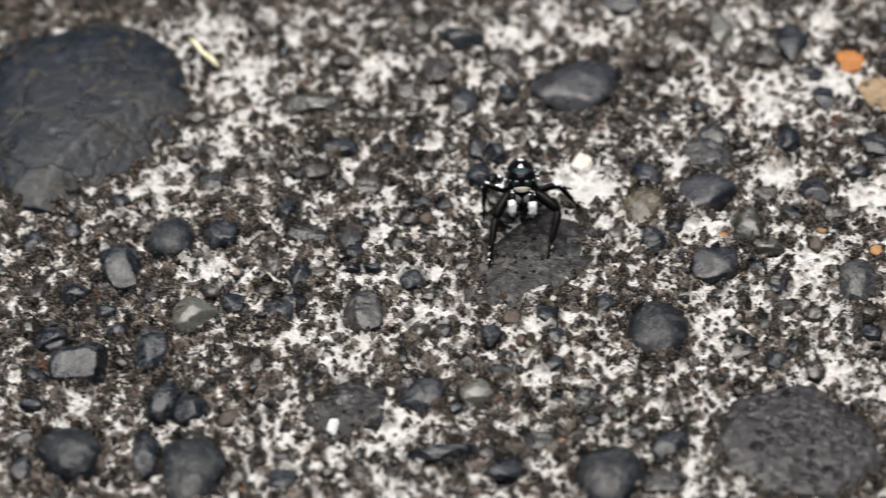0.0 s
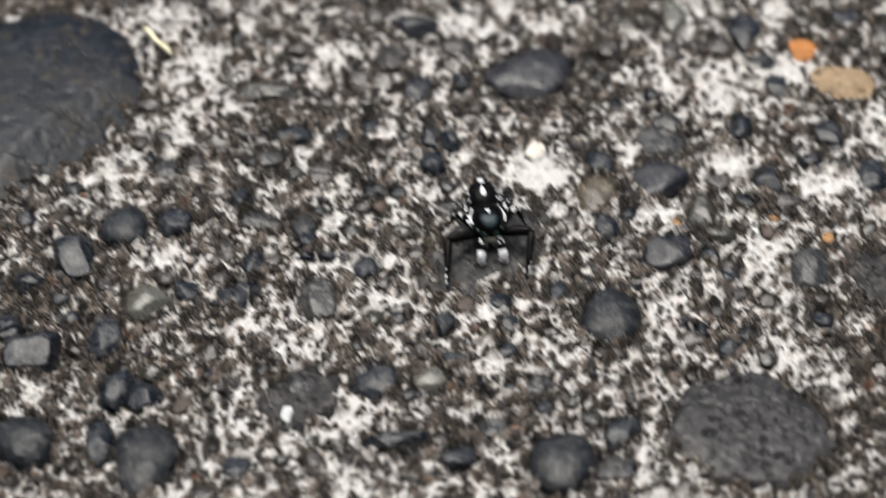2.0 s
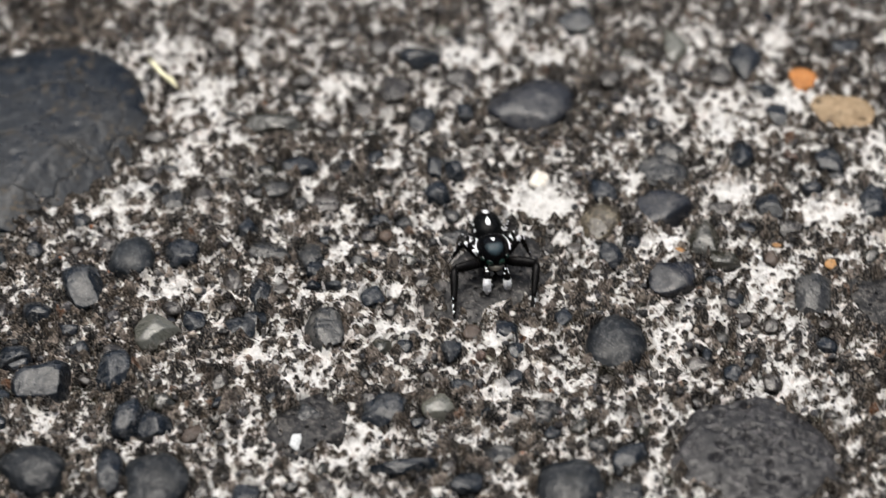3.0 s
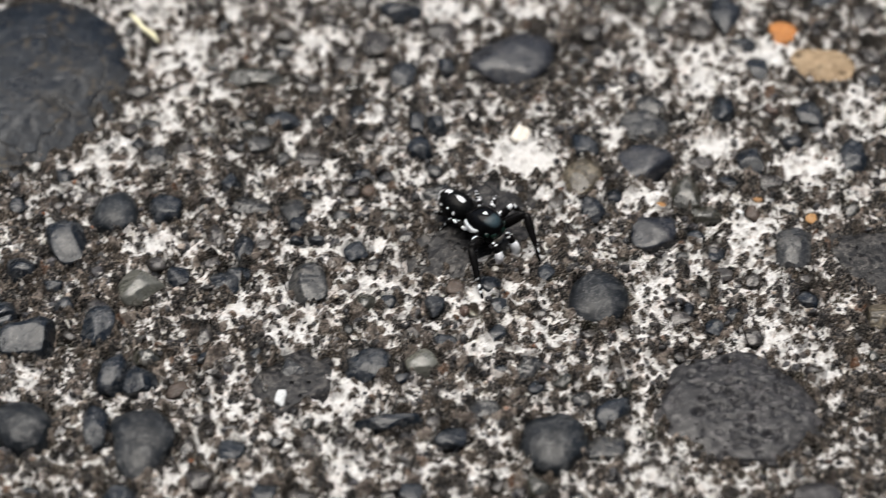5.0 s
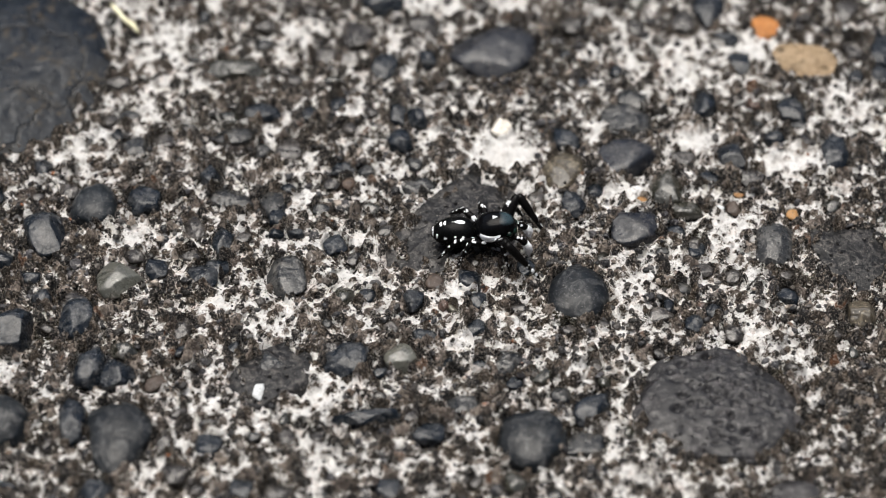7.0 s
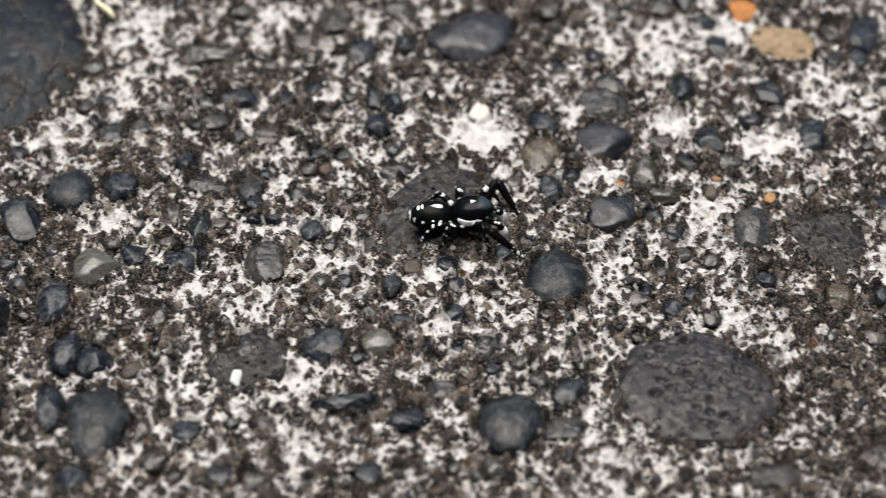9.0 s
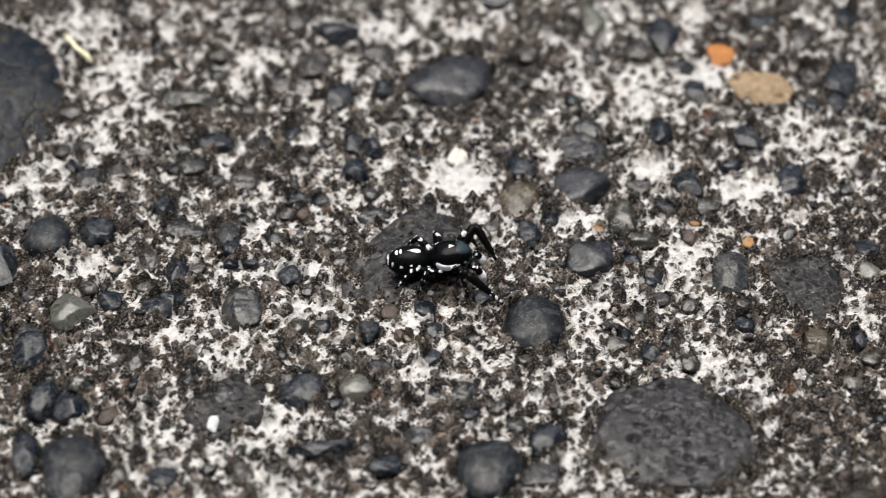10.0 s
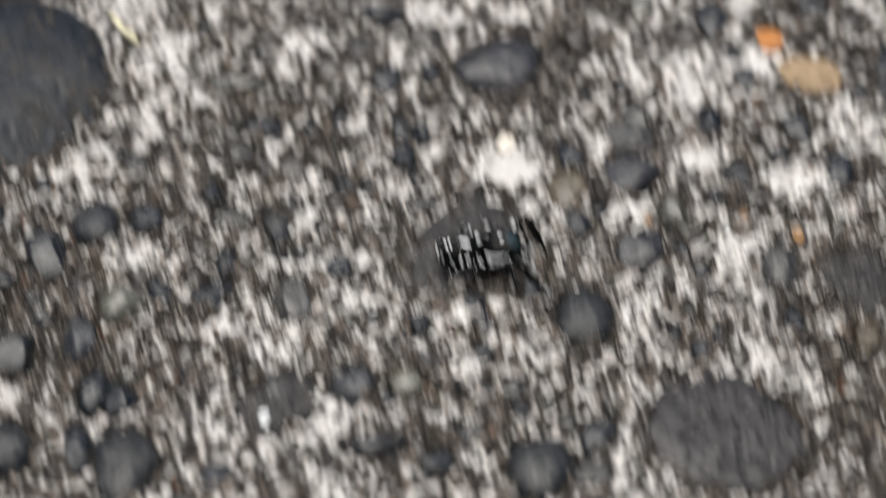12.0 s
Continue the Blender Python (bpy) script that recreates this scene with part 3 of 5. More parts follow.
stone(5.94, -8.64, 0.82, 0.66, 0.06, 178, "gf")
stone(2.18, -9.31, 0.60, 0.44, 0.14, 88, "m")
stone(6.05, -10.79, 0.54, 0.54, 0.15, 88, "m")
stone(18.57, -4.98, 0.66, 0.61, 0.17, 178, "m")
stone(16.79, -3.10, 0.59, 0.53, 0.16, 88, "g")
stone(15.81, -4.50, 0.61, 0.35, 0.13, 88, "m")
stone(17.77, 0.50, 0.87, 0.57, 0.18, 88, "b")
stone(2.75, 2.60, 5.60, 2.95, 0.22, 47, "f", 0.05, 3, -30)
stone(-13.95, 2.11, 1.15, 0.65, 0.22, 98, "b")
stone(-22.28, 5.39, 0.88, 0.65, 0.20, 88, "b")
stone(-24.09, 7.31, 0.84, 0.66, 0.41, 88, "d")
stone(-16.46, 10.01, 0.78, 0.75, 0.20, 178, "b")
stone(-8.01, 5.59, 0.59, 0.45, 0.14, 134, "m")
stone(-8.76, 1.59, 0.53, 0.43, 0.27, 178, "d")
stone(-7.52, 1.58, 0.57, 0.43, 0.28, 178, "d")
stone(-26.88, -4.88, 0.92, 0.80, 0.48, 90, "d")
stone(-15.63, -10.78, 0.70, 0.61, 0.23, 32, "br")
stone(-12.13, -15.56, 0.99, 0.85, 0.25, 60, "m")
stone(-14.65, -15.30, 0.90, 0.53, 0.18, 90, "b")
stone(-18.31, -19.19, 0.98, 0.97, 0.55, 0, "d")
stone(-14.21, -6.38, 0.98, 0.56, 0.19, 83, "b")
stone(5.52, -9.33, 1.03, 0.69, 0.07, 90, "gf")
stone(3.98, -9.34, 0.51, 0.46, 0.13, 0, "m")
stone(2.91, -12.35, 1.12, 0.83, 0.06, 0, "gf")
stone(11.45, -10.69, 0.48, 0.44, 0.22, 90, "gd")
stone(11.00, -9.34, 0.60, 0.45, 0.13, 90, "b")
stone(5.95, -18.43, 0.80, 0.69, 0.36, 90, "gd")
stone(22.16, -19.14, 1.51, 0.99, 0.08, 0, "fb")
stone(-7.99, -19.24, 0.98, 0.87, 0.24, 0, "b")
stone(-5.65, -15.05, 0.66, 0.60, 0.22, 90, "b")
stone(-9.98, -18.83, 0.79, 0.76, 0.21, 90, "m")
stone(-1.44, -18.91, 0.88, 0.82, 0.23, 90, "m")
stone(-8.32, 9.20, 1.16, 0.95, 0.27, 91, "b")
stone(-18.25, 9.39, 0.95, 0.92, 0.27, 91, "g")
stone(-4.79, 7.42, 0.73, 0.59, 0.18, 1, "m")
stone(-6.84, 26.82, 0.92, 0.71, 0.21, 91, "b")
stone(-0.73, 26.43, 0.80, 0.63, 0.24, 91, "gg")
stone(24.53, 24.44, 0.82, 0.63, 0.19, 1, "b")
stone(26.69, 24.56, 0.90, 0.68, 0.22, 1, "m")
stone(18.49, 21.70, 1.22, 0.89, 0.27, 91, "b")
stone(21.43, 20.05, 0.92, 0.67, 0.22, 1, "m")
stone(22.17, 17.61, 1.11, 0.85, 0.27, 99, "m")
stone(30.04, 23.13, 1.23, 0.90, 0.27, 88, "b")
stone(32.21, 18.63, 2.05, 1.23, 0.43, 77, "m")
stone(31.48, 16.51, 0.93, 0.69, 0.22, 88, "m")
stone(33.27, 25.21, 1.07, 0.83, 0.26, 88, "m")
stone(27.43, 24.50, 1.38, 0.95, 0.32, 178, "m")
stone(29.95, 19.06, 1.05, 0.81, 0.24, 88, "b")
stone(22.02, 6.60, 1.07, 0.91, 0.26, 51, "b")
stone(20.49, 3.82, 0.63, 0.47, 0.19, 88, "br")
stone(20.93, 5.04, 0.33, 0.24, 0.07, 178, "o2")
stone(24.25, 3.30, 0.49, 0.40, 0.11, 88, "o2")
stone(32.37, 9.69, 0.78, 0.65, 0.18, 178, "b")
stone(31.23, 8.12, 0.55, 0.48, 0.15, 88, "g")
stone(25.50, 11.73, 0.64, 0.62, 0.05, 178, "gf")
stone(25.87, 9.99, 0.80, 0.56, 0.17, 140, "b")
stone(5.76, 11.26, 0.89, 0.73, 0.20, 67, "w")
stone(-5.02, 24.90, 1.07, 0.98, 0.26, 91, "b")
stone(-10.34, 21.34, 0.77, 0.68, 0.19, 1, "b")
stone(-17.64, 26.02, 0.87, 0.80, 0.21, 1, "b")
stone(10.87, 21.48, 1.06, 0.89, 0.25, 91, "b")
stone(9.84, 19.75, 0.79, 0.69, 0.19, 91, "b")
stone(17.62, 8.36, 0.91, 0.84, 0.23, 1, "b")
stone(7.86, 4.71, 0.65, 0.64, 0.16, 1, "b")
stone(17.91, 0.11, 0.72, 0.63, 0.18, 91, "m")
stone(18.13, -1.57, 0.73, 0.57, 0.17, 1, "b")
stone(20.00, -2.03, 0.63, 0.62, 0.16, 1, "b")
stone(6.97, -1.42, 0.81, 0.63, 0.20, 91, "m")
stone(15.27, -5.33, 0.79, 0.70, 0.19, 1, "b")
stone(17.27, -6.00, 0.70, 0.62, 0.18, 91, "m")
stone(-16.13, -1.38, 0.96, 0.70, 0.22, 91, "m")
stone(-4.97, 0.64, 0.88, 0.86, 0.24, 1, "m")
stone(-26.91, 4.94, 0.74, 0.54, 0.17, 91, "m")
stone(-29.31, 3.91, 0.88, 0.72, 0.22, 91, "m")
stone(-28.37, -0.51, 0.97, 0.63, 0.20, 91, "b")
stone(-23.95, -2.15, 0.70, 0.57, 0.17, 1, "m")
stone(-4.91, -8.23, 0.84, 0.68, 0.19, 91, "b")
stone(-27.45, -14.99, 1.30, 0.76, 0.54, 91, "d")
stone(0.86, -14.71, 0.99, 0.89, 0.26, 1, "m")
stone(2.40, -4.90, 0.79, 0.22, 0.19, 134, "t")
stone(27.66, -5.30, 1.00, 1.17, 0.50, 10, "t2")
stone(30.16, -5.13, 0.78, 0.50, 0.35, 90, "m")
stone(28.45, -17.78, 1.45, 1.10, 0.35, 20, "b")
stone(31.76, 2.54, 0.86, 0.98, 0.40, 30, "d")
stone(31.67, 0.75, 0.79, 0.78, 0.30, 0, "gg")
stone(14.65, 13.91, 1.07, 0.98, 0.35, 10, "g")
stone(17.48, 3.62, 1.07, 0.73, 0.40, 5, "gd")
stone(19.67, 3.76, 0.32, 0.39, 0.25, 0, "w3")
stone(13.67, 16.74, 0.46, 0.59, 0.25, 0, "m")
stone(-13.78, -17.75, 0.86, 0.98, 0.40, 10, "b")

# lime crust (positive) and dirt (negative)
lime(5.9, 9.4, 1.9, 1.6, 1.35)
lime(23.7, 7.7, 3.3, 1.6, 0.8)
lime(18.4, 9.2, 1.8, 1.6, 0.7)
lime(23.0, 19.0, 2.3, 1.4, 0.8)
lime(22.7, 25.1, 2.3, 2.4, 0.5)
lime(-16.4, 24.9, 5.9, 3.6, 0.2)
lime(-18.1, 17.3, 3.4, 3.4, 0.2)
lime(-16.3, 13.4, 2.2, 2.2, 0.5)
lime(-7.2, 19.7, 3.4, 2.3, 0.5)
lime(13.7, -2.1, 2.4, 2.4, 0.3)
lime(21.2, 1.9, 2.8, 2.5, 0.6)
lime(-24.1, -9.9, 2.4, 2.0, 0.45)
lime(-17.8, -0.4, 2.5, 1.5, 0.5)
lime(-6.5, -11.3, 3.0, 2.0, 0.6)
lime(-17.0, -6.0, 1.4, 2.8, 0.4)
lime(3.3, -4.5, 2.4, 2.8, 0.5)
lime(12.7, -8.1, 1.7, 4.1, 0.5)
lime(-7.3, 1.1, 2.1, 2.0, 0.3)
lime(-28.3, -6.1, 1.7, 2.8, 0.3)
lime(-20.1, 9.1, 2.2, 3.2, 0.4)
lime(14.2, 18.7, 3.4, 2.9, 0.3)
lime(18.0, 14.2, 2.2, 3.3, 0.3)
lime(5.7, 14.4, 5.2, 2.2, -0.4)
lime(-6.3, 14.1, 4.1, 2.8, -0.1)
lime(10.8, 20.9, 3.5, 3.5, -0.2)
lime(-10.8, -5.5, 6.9, 1.6, -0.2)
lime(-24.1, -3.8, 5.6, 2.8, -0.4)
lime(16.6, -5.3, 5.5, 1.4, -0.6)
lime(8.5, -12.5, 3.3, 3.1, -0.2)
lime(-13.5, 10.2, 4.4, 2.1, 0.1)
lime(23.5, -1.5, 2.4, 4.4, -0.5)
lime(9.3, -1.6, 2.2, 1.5, -0.5)
lime(6.6, 0.8, 1.0, 1.2, 0.4)
lime(-0.3, 8.8, 1.3, 1.0, -0.5)
lime(2.7, -1.8, 1.2, 0.9, -0.6)
lime(-1.2, 2.3, 1.0, 1.0, 0.5)
lime(-2.3, -1.7, 3.1, 2.9, 0.3)
lime(25.5, 25.1, 2.7, 3.0, -0.1)
lime(-30.0, 27.2, 5.2, 1.8, -0.7)
lime(27.1, 4.8, 5.8, 3.1, -0.6)
lime(30.6, 8.9, 3.0, 3.2, -0.3)
lime(26.1, -7.5, 4.1, 1.8, 0.2)
lime(21.3, -7.5, 2.1, 1.4, 0.5)
lime(7.4, -9.7, 5.1, 1.8, 0.3)
lime(-12.0, -4.7, 2.4, 2.4, 0.6)
lime(-6.1, -5.7, 2.1, 1.9, 0.6)
lime(21.2, -4.3, 2.5, 2.9, 0.6)
lime(19.9, 0.5, 2.1, 2.0, 0.5)
lime(-5.1, 0.0, 2.5, 2.0, 0.4)
lime(-2.4, 7.1, 2.2, 3.2, 0.3)
lime(5.6, 9.1, 0.7, 0.8, 1.0)
lime(6.3, 9.9, 0.7, 0.6, 1.0)
lime(8.0, 9.1, 0.8, 0.5, 1.0)
lime(5.5, 11.7, 0.7, 0.8, 1.0)
lime(6.9, 23.6, 1.2, 1.2, 1.0)
lime(9.6, 23.0, 1.0, 0.9, 1.0)
lime(7.0, 14.2, 0.8, 0.7, 1.0)
lime(8.5, 25.9, 0.8, 0.9, 1.0)
lime(12.7, 22.9, 0.8, 0.9, 1.0)
lime(14.2, 20.6, 0.8, 1.7, 1.0)
lime(16.2, 21.8, 1.0, 0.9, 1.0)
lime(14.8, 18.3, 1.2, 1.1, 1.0)
lime(16.5, 23.5, 0.8, 0.7, 1.0)
lime(16.6, 15.5, 1.0, 0.8, 1.0)
lime(15.1, 16.6, 0.8, 0.7, 1.0)
lime(18.7, 18.9, 1.4, 1.1, 1.0)
lime(18.5, 16.6, 1.5, 1.1, 1.0)
lime(19.2, 15.5, 1.3, 0.7, 1.0)
lime(17.7, 26.5, 0.8, 0.9, 1.0)
lime(16.1, 25.9, 0.6, 0.7, 1.0)
lime(22.3, 24.7, 0.6, 1.5, 1.0)
lime(23.3, 26.5, 0.5, 0.9, 1.0)
lime(23.1, 20.0, 1.4, 0.9, 1.0)
lime(22.2, 18.8, 0.8, 0.9, 1.0)
lime(22.3, 16.0, 1.1, 0.7, 1.0)
lime(21.1, 14.9, 1.0, 0.7, 1.0)
lime(18.5, 10.6, 1.1, 1.1, 1.0)
lime(19.5, 9.5, 0.7, 1.3, 1.0)
lime(18.3, 13.3, 0.6, 0.8, 1.0)
lime(23.5, 8.4, 1.1, 1.3, 1.0)
lime(25.4, 9.5, 1.1, 0.8, 1.0)
lime(24.5, 7.4, 0.9, 0.6, 1.0)
lime(29.3, 13.2, 1.5, 1.1, 1.0)
lime(30.2, 12.1, 1.5, 1.1, 1.0)
lime(29.3, 10.8, 1.5, 0.8, 1.0)
lime(29.4, 14.9, 1.1, 0.6, 1.0)
lime(31.5, 10.0, 0.9, 1.1, 1.0)
lime(32.8, 8.9, 0.9, 1.1, 1.0)
lime(34.1, 18.2, 1.0, 1.7, 1.0)
lime(30.3, 25.3, 1.0, 1.2, 1.0)
lime(31.8, 24.7, 1.2, 1.2, 1.0)
lime(27.7, 23.5, 1.0, 1.5, 1.0)
lime(27.8, 13.8, 0.5, 1.1, 1.0)
lime(11.6, 15.0, 0.9, 0.7, 1.0)
lime(12.2, 11.2, 0.7, 0.8, 1.0)
lime(10.0, 12.8, 0.9, 0.8, 1.0)
lime(13.3, 5.4, 1.3, 0.8, 1.0)
lime(12.5, 4.4, 0.5, 0.6, 1.0)
lime(20.1, 3.8, 0.7, 1.3, 1.0)
lime(20.7, 2.6, 1.1, 0.6, 1.0)
lime(24.8, 3.8, 0.9, 0.8, 1.0)
lime(27.9, 5.3, 0.7, 0.8, 1.0)
lime(17.0, 5.9, 0.9, 0.5, 1.0)
lime(8.2, 5.4, 1.1, 1.0, 1.0)
lime(26.1, 11.6, 0.9, 0.6, 1.0)
lime(23.1, 12.4, 0.6, 0.5, 1.0)
lime(0.0, 21.2, 3.9, 4.7, 0.5)
lime(0.0, 13.1, 3.7, 4.4, 0.3)
lime(-6.9, 5.6, 4.0, 3.6, 0.5)
lime(0.0, 5.5, 3.3, 3.1, 0.15)
lime(7.4, 21.2, 3.9, 4.7, 0.2)
lime(30.3, 21.2, 3.9, 4.7, 0.25)
lime(29.3, 13.1, 3.8, 4.4, 0.3)
lime(21.8, 13.1, 4.5, 4.4, 0.15)
lime(28.4, 5.5, 3.7, 3.6, 0.3)
lime(21.6, -1.2, 5.0, 3.4, 0.25)
lime(28.7, -1.2, 3.2, 3.4, 0.2)
lime(-13.2, -15.0, 3.6, 3.0, 0.5)
lime(-6.6, -15.0, 3.3, 3.0, 0.2)
lime(13.6, -15.6, 2.7, 2.6, 0.3)
lime(25.8, -16.0, 3.0, 2.6, 0.3)
lime(27.7, -8.7, 3.1, 2.7, -0.4)
lime(9.3, 21.2, 2.7, 3.5, -0.4)
lime(0.0, 21.2, 3.5, 3.8, 0.4)
lime(7.1, 13.1, 3.0, 3.6, 0.2)
lime(6.9, 5.5, 2.9, 3.1, 0.3)
lime(22.5, 21.2, 3.1, 3.5, 0.3)
lime(21.8, 13.1, 3.0, 3.6, 0.25)
lime(-15.5, 21.3, 3.1, 3.5, 0.15)
lime(-14.0, -1.8, 2.8, 3.1, 0.3)
lime(-13.6, -8.5, 2.7, 3.0, 0.25)
lime(-13.2, -15.0, 2.6, 2.8, 0.3)
lime(20.4, -1.9, 2.8, 2.9, 0.25)
lime(26.7, -8.7, 2.7, 3.0, -0.25)
lime(14.7, 21.2, 3.1, 3.5, -0.2)
lime(13.8, 5.5, 2.9, 3.1, -0.15)
lime(-21.0, -1.8, 2.8, 3.1, -0.15)
lime(-20.4, -8.5, 2.7, 3.0, -0.15)
lime(11.2, 3.7, 4.0, 3.6, 0.2)
lime(-1.8, 9.4, 3.7, 3.2, 0.2)
lime(-2.5, -0.2, 3.2, 2.4, 0.2)
lime(27.5, -10.4, 3.1, 5.0, -0.3)
lime(26.1, 1.2, 3.6, 3.5, -0.15)
lime(8.4, -13.0, 3.7, 3.5, 0.2)
lime(6.5, -8.6, 2.7, 2.3, 0.1)
lime(-4.5, 13.2, 0.7, 0.8, 0.9)
lime(-2.6, 11.0, 0.7, 0.6, 0.9)
lime(-9.5, 10.0, 0.6, 1.1, 0.9)
lime(-11.4, 11.3, 0.7, 0.4, 0.9)
lime(-12.2, 6.9, 0.9, 0.8, 0.9)
lime(-3.3, 5.6, 0.5, 0.6, 0.9)
lime(-1.5, 7.6, 0.9, 0.6, 0.9)
lime(-7.3, 4.6, 0.9, 1.3, 0.9)
lime(-10.6, 2.6, 0.9, 1.0, 0.9)
lime(-6.6, 1.1, 1.8, 0.9, 0.9)
lime(-2.9, 1.1, 0.9, 0.7, 0.9)
lime(-12.4, 3.1, 0.5, 0.5, 0.9)
lime(-7.3, 6.9, 0.7, 0.5, 0.9)
lime(2.4, 12.6, 0.9, 0.8, 0.9)
lime(1.3, 11.0, 0.6, 1.1, 0.9)
lime(5.5, 9.2, 1.3, 1.3, 0.9)
lime(7.3, 8.6, 0.9, 1.0, 0.9)
lime(12.1, 11.3, 0.5, 1.1, 0.9)
lime(13.6, 5.3, 1.5, 0.6, 0.9)
lime(16.6, 14.2, 0.6, 0.8, 0.9)
lime(17.9, 9.9, 0.9, 0.8, 0.9)
lime(6.9, 5.5, 0.5, 0.8, 0.9)
lime(8.1, 4.3, 0.4, 0.8, 0.9)
lime(11.0, 8.6, 0.6, 0.5, 0.9)
lime(-4.3, 0.9, 1.1, 0.5, 0.9)
lime(-8.2, 0.4, 0.7, 0.5, 0.9)
lime(-10.7, -2.5, 0.5, 0.6, 0.9)
lime(-3.2, -2.0, 1.4, 0.9, 0.9)
lime(-1.9, -4.9, 1.0, 0.6, 0.9)
lime(-7.1, -4.8, 1.2, 0.9, 0.9)
lime(-10.4, -4.6, 0.7, 0.7, 0.9)
lime(-12.2, -4.3, 0.5, 0.6, 0.9)
lime(-10.0, -6.4, 0.5, 0.7, 0.9)
lime(2.2, -3.7, 1.2, 0.9, 0.9)
lime(0.3, -1.8, 0.7, 0.6, 0.9)
lime(-1.4, -7.2, 1.4, 0.5, 0.9)
lime(1.3, -8.3, 0.4, 0.7, 0.9)
lime(-7.2, -8.7, 0.3, 0.7, 0.9)
lime(2.7, -7.9, 0.9, 0.5, 0.9)
lime(-6.1, -10.0, 1.4, 0.5, 0.9)
lime(4.9, -2.5, 0.7, 0.6, 0.9)
lime(14.4, 0.0, 1.1, 0.7, 0.9)
lime(13.7, -2.1, 1.2, 0.8, 0.9)
lime(12.8, -5.6, 0.9, 0.7, 0.9)
lime(6.0, -5.6, 0.9, 0.6, 0.9)
lime(1.4, -6.3, 1.0, 0.6, 0.9)
lime(4.8, -7.9, 0.7, 0.5, 0.9)
lime(2.7, -9.2, 0.5, 0.7, 0.9)
lime(7.7, -7.0, 0.9, 0.5, 0.9)
lime(10.6, -8.6, 0.4, 1.1, 0.9)
lime(13.2, -4.7, 0.9, 0.7, 0.9)
lime(10.2, -9.7, 0.5, 1.3, 0.9)
lime(15.8, -7.2, 0.7, 0.5, 0.9)
lime(15.3, 0.5, 0.9, 0.7, 0.9)
lime(17.1, -1.9, 0.7, 1.0, 0.9)
lime(18.3, -2.4, 0.5, 0.6, 0.9)
lime(19.4, 0.5, 1.1, 1.0, 0.9)
lime(21.1, -2.6, 0.9, 0.6, 0.9)
lime(20.9, -4.5, 0.5, 1.4, 0.9)
lime(24.3, 1.0, 0.5, 2.0, 0.9)
lime(25.6, -4.5, 1.0, 0.8, 0.9)
lime(22.8, -6.6, 1.4, 0.7, 0.9)
lime(21.3, -7.1, 0.9, 1.1, 0.9)
lime(25.7, -8.0, 1.0, 0.5, 0.9)
lime(30.3, 0.5, 0.5, 2.0, 0.9)
lime(30.3, -3.6, 0.9, 0.6, 0.9)
lime(23.6, -8.2, 0.9, 0.7, 0.9)
lime(27.9, -7.1, 0.4, 0.7, 0.9)
lime(14.6, -4.2, 0.7, 0.9, 0.9)
lime(24.0, -9.8, 0.7, 0.9, 0.9)
lime(-20.8, 11.4, 1.1, 1.6, 0.9)
lime(-21.9, 8.7, 1.1, 1.3, 0.9)
lime(-19.4, 12.7, 0.7, 0.8, 0.9)
lime(-17.6, 12.4, 0.6, 1.4, 0.9)
lime(-14.7, 8.7, 1.1, 1.0, 0.9)
lime(-16.7, 8.7, 0.7, 0.6, 0.9)
lime(-22.1, 3.7, 0.7, 0.8, 0.9)
lime(-18.9, 1.7, 0.9, 1.2, 0.9)
lime(-17.3, 1.9, 1.1, 1.0, 0.9)
lime(-15.5, 0.9, 1.4, 0.7, 0.9)
lime(-30.8, 26.9, 1.6, 1.2, 0.9)
lime(-23.8, 24.8, 1.4, 2.1, 0.9)
lime(-22.5, 22.7, 0.8, 1.8, 0.9)
lime(-20.2, 23.6, 1.6, 1.5, 0.9)
lime(-18.7, 24.8, 2.0, 1.8, 0.9)
lime(-19.4, 19.0, 1.1, 1.1, 0.9)
lime(-17.2, 20.2, 1.5, 1.2, 0.9)
lime(-15.9, 18.5, 1.1, 0.9, 0.9)
lime(-13.6, 24.0, 1.0, 1.2, 0.9)
lime(-11.3, 24.9, 1.2, 1.2, 0.9)
lime(-8.0, 19.6, 1.5, 1.2, 0.9)
lime(-7.3, 21.7, 1.2, 0.9, 0.9)
lime(-4.8, 16.8, 1.1, 0.6, 0.9)
lime(-19.4, 14.0, 0.9, 0.7, 0.9)
lime(-21.2, 9.7, 1.5, 1.1, 0.9)
lime(-22.9, 8.1, 1.1, 1.3, 0.9)
lime(-9.1, 10.8, 0.7, 0.6, 0.9)
lime(-14.7, 6.3, 0.7, 0.5, 0.9)
lime(0.5, 23.8, 1.2, 1.2, 0.9)
lime(3.2, 23.8, 1.6, 1.2, 0.9)
lime(4.4, 26.2, 1.2, 1.5, 0.9)
lime(9.5, 26.2, 1.2, 1.2, 0.9)
lime(12.7, 27.5, 0.8, 0.9, 0.9)
lime(16.4, 23.3, 0.8, 1.2, 0.9)
lime(17.3, 25.7, 1.6, 1.2, 0.9)
lime(18.6, 17.0, 1.1, 0.8, 0.9)
lime(22.0, 19.0, 1.1, 0.9, 0.9)
lime(23.1, 25.1, 1.6, 1.2, 0.9)
lime(24.9, 19.9, 0.8, 0.7, 0.9)
lime(18.0, 14.2, 0.7, 1.1, 0.9)
lime(17.7, 19.8, 0.8, 1.1, 0.9)
lime(5.3, 13.9, 1.1, 0.7, 0.9)
lime(11.9, 11.0, 0.7, 1.1, 0.9)
lime(18.5, 10.0, 1.0, 1.2, 0.9)
lime(21.9, 7.9, 1.5, 0.8, 0.9)
lime(25.2, 7.9, 1.1, 0.6, 0.9)
